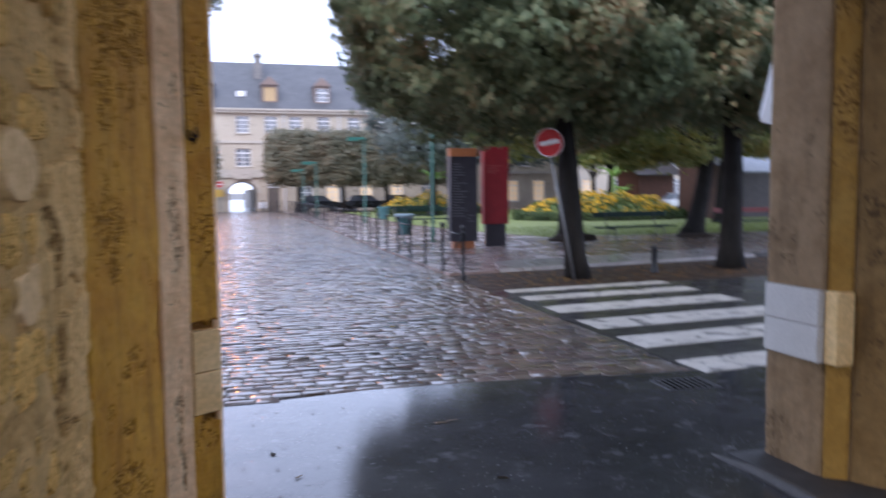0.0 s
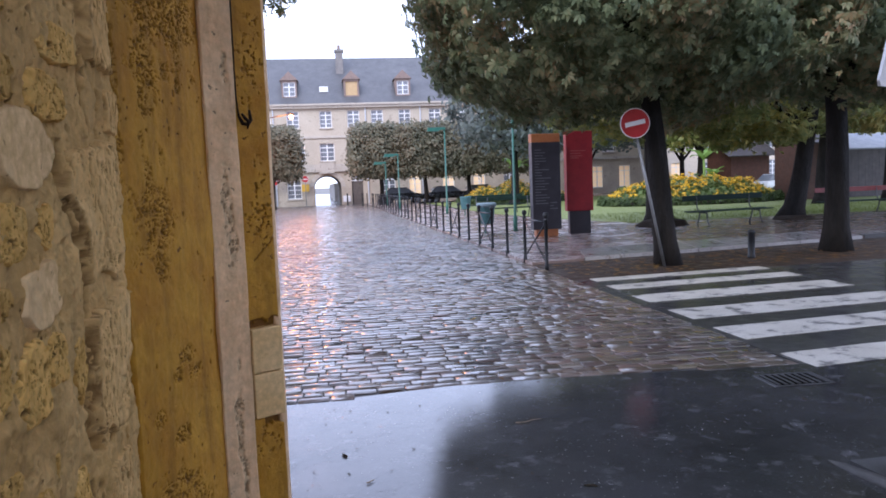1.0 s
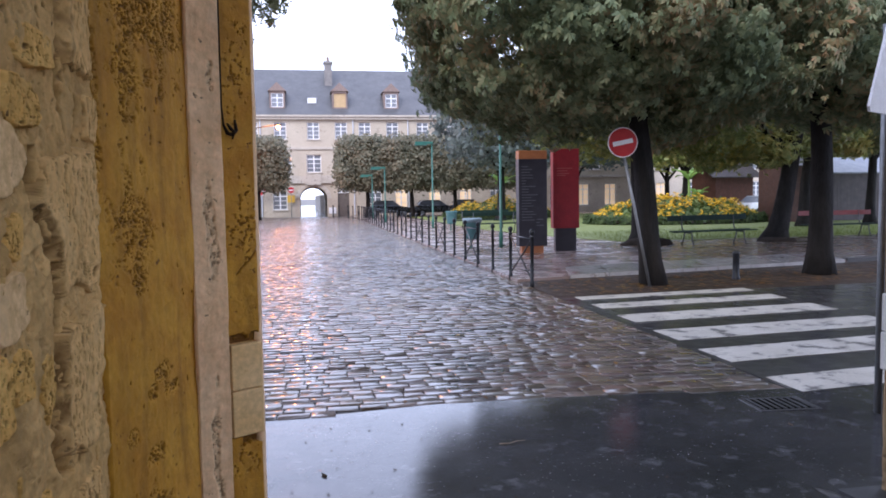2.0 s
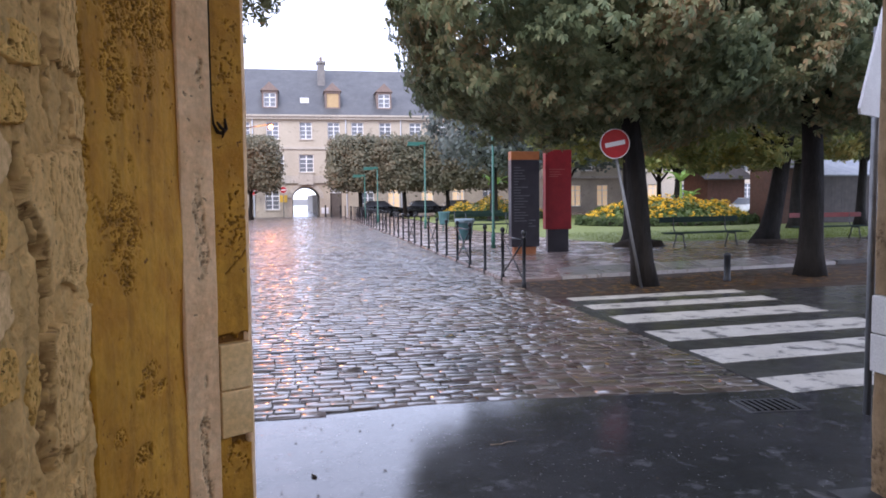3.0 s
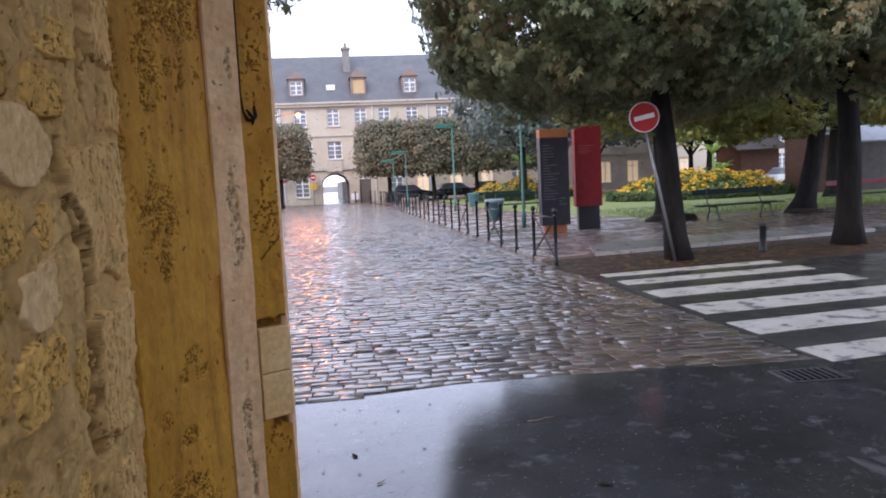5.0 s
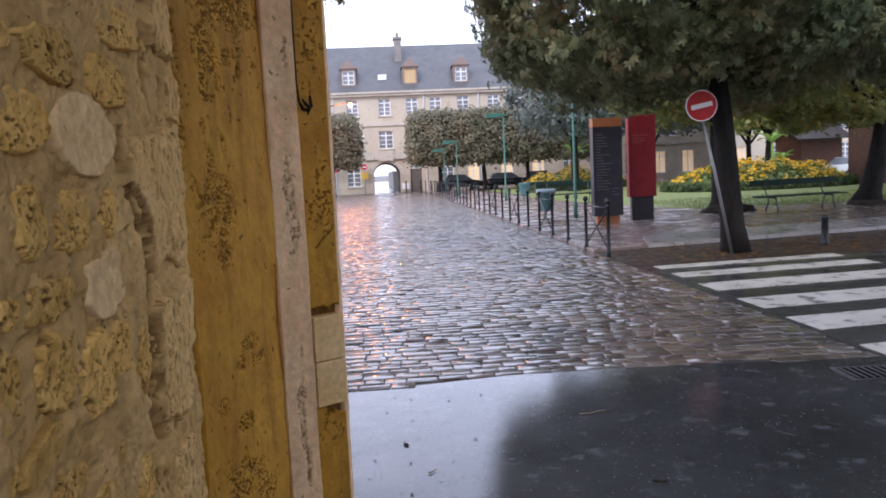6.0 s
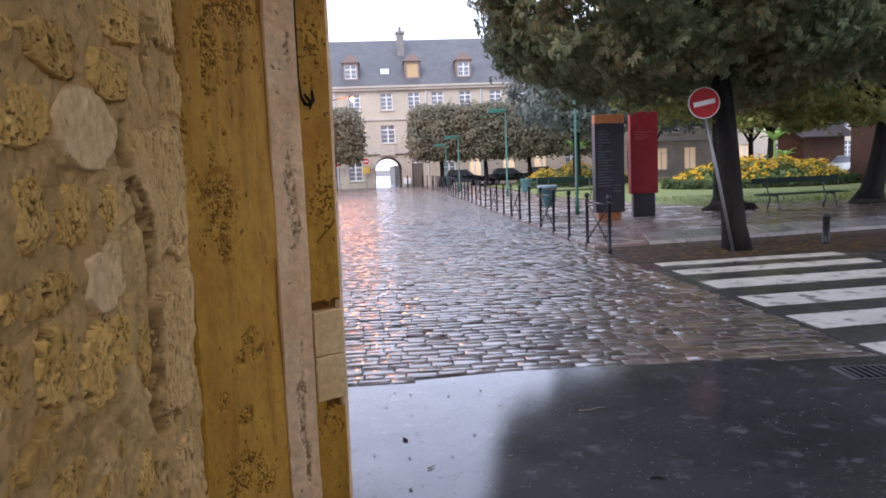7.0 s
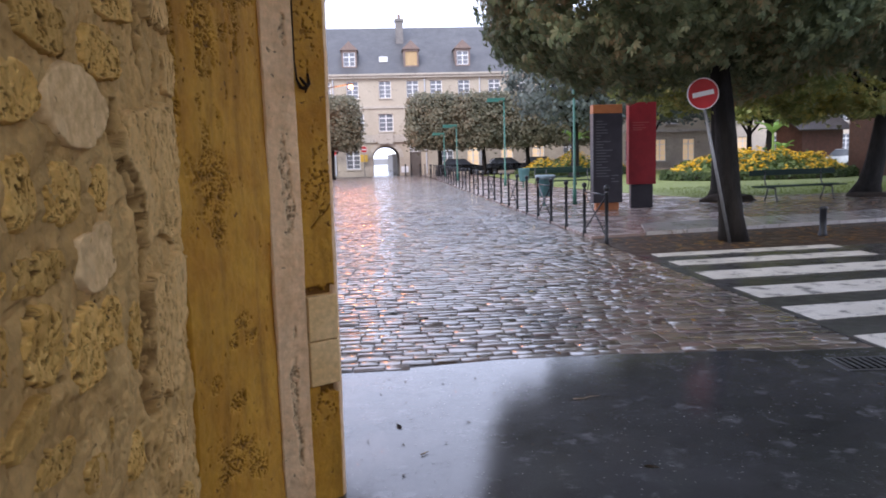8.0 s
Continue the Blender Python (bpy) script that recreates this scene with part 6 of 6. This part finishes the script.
def car(label, x, y, yaw, paint):
    e = thing("parked_car", label, "car", "parked cars", pose(x, y, 0.05, 0, 0, yaw))
    prof = [(-2.1, 0.3), (2.05, 0.3), (2.12, 0.55), (2.0, 0.8), (1.2, 0.93), (-1.55, 0.98), (-2.05, 0.9), (-2.15, 0.6)]
    bm = bmesh.new()
    a = [bm.verts.new((px, -0.85, pz)) for px, pz in prof]
    b = [bm.verts.new((px, 0.85, pz)) for px, pz in prof]
    bm.faces.new(a)
    bm.faces.new(b[::-1])
    for k in range(8):
        bm.faces.new((a[k], b[k], b[(k + 1) % 8], a[(k + 1) % 8]))
    bmesh.ops.bevel(bm, geom=list(bm.edges), offset=0.06, segments=2, affect="EDGES", profile=0.5)
    part("body", bm, paint, e, smooth=True)
    cab = [(-1.75, 0.96), (1.15, 0.92), (0.45, 1.4), (-1.2, 1.43)]
    bm = bmesh.new()
    a = [bm.verts.new((px, -0.72 if pz < 1.2 else -0.6, pz)) for px, pz in cab]
    b = [bm.verts.new((px, 0.72 if pz < 1.2 else 0.6, pz)) for px, pz in cab]
    bm.faces.new(a)
    bm.faces.new(b[::-1])
    for k in range(4):
        bm.faces.new((a[k], b[k], b[(k + 1) % 4], a[(k + 1) % 4]))
    part("cabin_glass", bm, PANE, e)
    part("roof", boxes((-1.2, 0.45, -0.61, 0.61, 1.4, 1.46), bevel=0.025), paint, e)
    for wx in (-1.3, 1.35):
        for wy in (-0.8, 0.8):
            bm = bmesh.new()
            tube(bm, (wx, wy - 0.1, 0.28), (wx, wy + 0.1, 0.28), 0.31, 0.31, 18)
            w_ = part("wheel", bm, TYRE, e)
            bm = bmesh.new()
            tube(bm, (wx, wy - 0.11, 0.28), (wx, wy + 0.11, 0.28), 0.18, 0.18, 12)
            part("rim", bm, GALV, w_)
    return e


for x, lab in ((7.5, "dark parked car under the clipped trees"), (11.9, "dark parked car before the facade"), (15.2, "dark parked estate car before the facade")):
    car(lab, x, 71.0, 4, CAR_DARK)
car("white parked car beside the chalet", 35.2, 54.0, 12, CAR_WHITE)

# ---- fallen leaves and twigs ----
rngl = np.random.default_rng(77)
n = 700
pts = np.stack([rngl.uniform(4.6, 18, n), 12.6 + rngl.random(n) * 2.6, np.full(n, 0.012)], 1)
pts[:, 1] += (pts[:, 0] - 5) * 0.12
tagged(scatter("leaf_litter", pts, np.tile([0, 0, 1.0], (n, 1)), 0.11, LITTER, None, palmate() * np.array([1, 1, 0.1]), rngl, 1.0, "", 0.12), "brown fallen leaves on the dirt strip", "leaves", "", "stuff")
n = 520
pts = np.stack([rngl.uniform(5.2, 20, n), 18.5 + rngl.random(n) * 6.5, np.full(n, 0.068)], 1)
tagged(scatter("leaf_litter", pts, np.tile([0, 0, 1.0], (n, 1)), 0.12, LITTER, None, palmate() * np.array([1, 1, 0.1]), rngl, 1.0, "", 0.12), "brown fallen leaves on the sand pavement", "leaves", "", "stuff")
n = 60
pts = np.stack([rngl.uniform(-0.3, 4.3, n), rngl.uniform(3.7, 5.8, n), np.full(n, 0.009)], 1)
tagged(scatter("leaf_litter", pts, np.tile([0, 0, 1.0], (n, 1)), 0.03, LITTER_DARK, None, None, rngl, 1.0, "", 0.1), "scraps of leaf and pale splash specks on the wet asphalt", "leaves", "", "stuff")
n = 1000
pts = np.stack([rngl.uniform(-0.3, 5.2, n), rngl.uniform(2.4, 5.8, n), np.full(n, 0.008)], 1)
tagged(scatter("grit", pts, np.tile([0, 0, 1.0], (n, 1)), 0.013, GRIT, None, None, rngl, 1.0, "", 0.25), "pale grit and specks on the wet asphalt", "grit", "", "stuff")
n = 160
pts = np.stack([rngl.uniform(-3, 4.3, n), rngl.uniform(6, 26, n), np.full(n, 0.02)], 1)
tagged(scatter("leaf_litter", pts, np.tile([0, 0, 1.0], (n, 1)), 0.07, LITTER, None, None, rngl, 1.0, "", 0.1), "scattered wet leaves on the setts", "leaves", "", "stuff")

# single twigs and leaves on the wet asphalt
def twig(label, a, b, r):
    bm = bmesh.new()
    a, b = Vector((*a, 0.004 + r)), Vector((*b, 0.004 + r))
    side_ = (b - a).cross(Vector((0, 0, 1))) * 0.08
    swept(bm, [a, a.lerp(b, 0.35) + side_, a.lerp(b, 0.7) - side_ * 0.6, b], [r, r * 0.9, r * 0.75, r * 0.4], 7)
    return tagged(part("twig", bm, TWIG, None, smooth=True), label, "twig", "twigs on the asphalt")


twig("thin pale twig on wet asphalt", (1.34, 4.87), (1.55, 4.91), 0.005)
twig("short brown twig on wet asphalt", (0.18, 3.99), (0.23, 4.03), 0.005)
for lx, ly, turn_ in ((1.47, 3.62, -25), (0.063, 4.51, 110), (3.67, 4.83, 75)):
    bm = bmesh.new()
    vs = [bm.verts.new(q) for q in ((-0.045, 0, 0.002), (-0.015, 0.014, 0.006), (0.02, 0.012, 0.007), (0.05, 0, 0.003), (0.02, -0.012, 0.004), (-0.015, -0.014, 0.003))]
    bm.faces.new(vs)
    bmesh.ops.solidify(bm, geom=list(bm.faces), thickness=0.0012)
    ob = tagged(part("fallen_leaf", bm, TWIG, None, smooth=True), "curled tan fallen leaf on wet asphalt", "leaf", "leaves on the asphalt")
    ob.matrix_basis = pose(lx, ly, 0.004, 0, 0, turn_)

# longer grass along the lawn's near edge
n = 9000
gx = rngl.uniform(11.2, 30, n)
gy = 26.3 + rngl.random(n) ** 1.6 * 7.0 + 0.03 * (gx - 11)
pts = np.stack([gx, gy, np.full(n, 0.068)], 1)
grass_t = np.array([[0, -0.12, 0], [0.1, -0.05, 0.6], [0.3, 0, 1.0], [0, 0.12, 0]], float)
tagged(scatter("grass", pts, np.tile([0, 0, 1.0], (n, 1)), 0.085, GRASS, None, grass_t, rngl, 1.0, "", 0.25), "short grass blades along the lawn's edge", "grass", "", "stuff")

# ---- the setts: rows across the street, the nearest as single stones ----
rngs = np.random.default_rng(9)
setts = thing("cobbled_street", "wet grey setts laid in rows across the street", "road", kind="structure")
co_all, near = [], []
y = 5.875
row = 0
while y < 75.9:
    d = rngs.uniform(0.15, 0.18)
    x = GX0 + rngs.uniform(0, 0.2)
    while x < 4.33:
        w = min(rngs.uniform(0.17, 0.31), 4.345 - x)
        if w > 0.07:
            if y + 0.3 * d < np.interp(x + w / 2, [q[0] for q in EDGE], [q[1] for q in EDGE]):
                x += w
                continue
            near.append((x, y, w, d)) if (-0.6 < x < 3.3 and y < 8.8 and len(near) < 300) else co_all.append((x, y, w, d))
        x += w
    y += d
    row += 1


def sett_block(x, y, w, d, rng):
    g, b = 0.004, 0.0075
    zt = rng.normal(0, 0.003, (len(x), 1)) + 0.002
    tilt = rng.normal(0, 1, (len(x), 2)) * np.array([0.0009, 0.002])
    out = np.zeros((len(x), 12, 3))
    for k, (ux, uy, z) in enumerate([(0, 0, -0.04), (1, 0, -0.04), (1, 1, -0.04), (0, 1, -0.04), (0, 0, -0.0035), (1, 0, -0.0035), (1, 1, -0.0035), (0, 1, -0.0035), (0, 0, 0), (1, 0, 0), (1, 1, 0), (0, 1, 0)]):
        ins = g + (b if k > 7 else 0)
        out[:, k, 0] = x + (ins if ux == 0 else w - ins) + rng.normal(0, 0.004, len(x))
        out[:, k, 1] = y + (ins if uy == 0 else d - ins) + rng.normal(0, 0.004, len(x))
        out[:, k, 2] = z + (zt[:, 0] + tilt[:, 0] * (ux - 0.5) + tilt[:, 1] * (uy - 0.5) if z > -0.03 else 0)
    return out


FACES = np.array([[8, 9, 10, 11], [4, 5, 9, 8], [5, 6, 10, 9], [6, 7, 11, 10], [7, 4, 8, 11], [0, 1, 5, 4], [1, 2, 6, 5], [2, 3, 7, 6], [3, 0, 4, 7]])
arr = np.array(co_all)
blk = sett_block(arr[:, 0], arr[:, 1], arr[:, 2], arr[:, 3], rngs)
tagged(fast_mesh("far_setts", blk.reshape(-1, 3), (FACES[None] + 12 * np.arange(len(arr))[:, None, None]).reshape(-1, 4), SETT_FAR, setts), "", "", "", "stuff")
arr = np.array(near)
blk = sett_block(arr[:, 0], arr[:, 1], arr[:, 2], arr[:, 3], rngs)
for k in range(len(arr)):
    fast_mesh("sett", blk[k], FACES, SETT, setts)
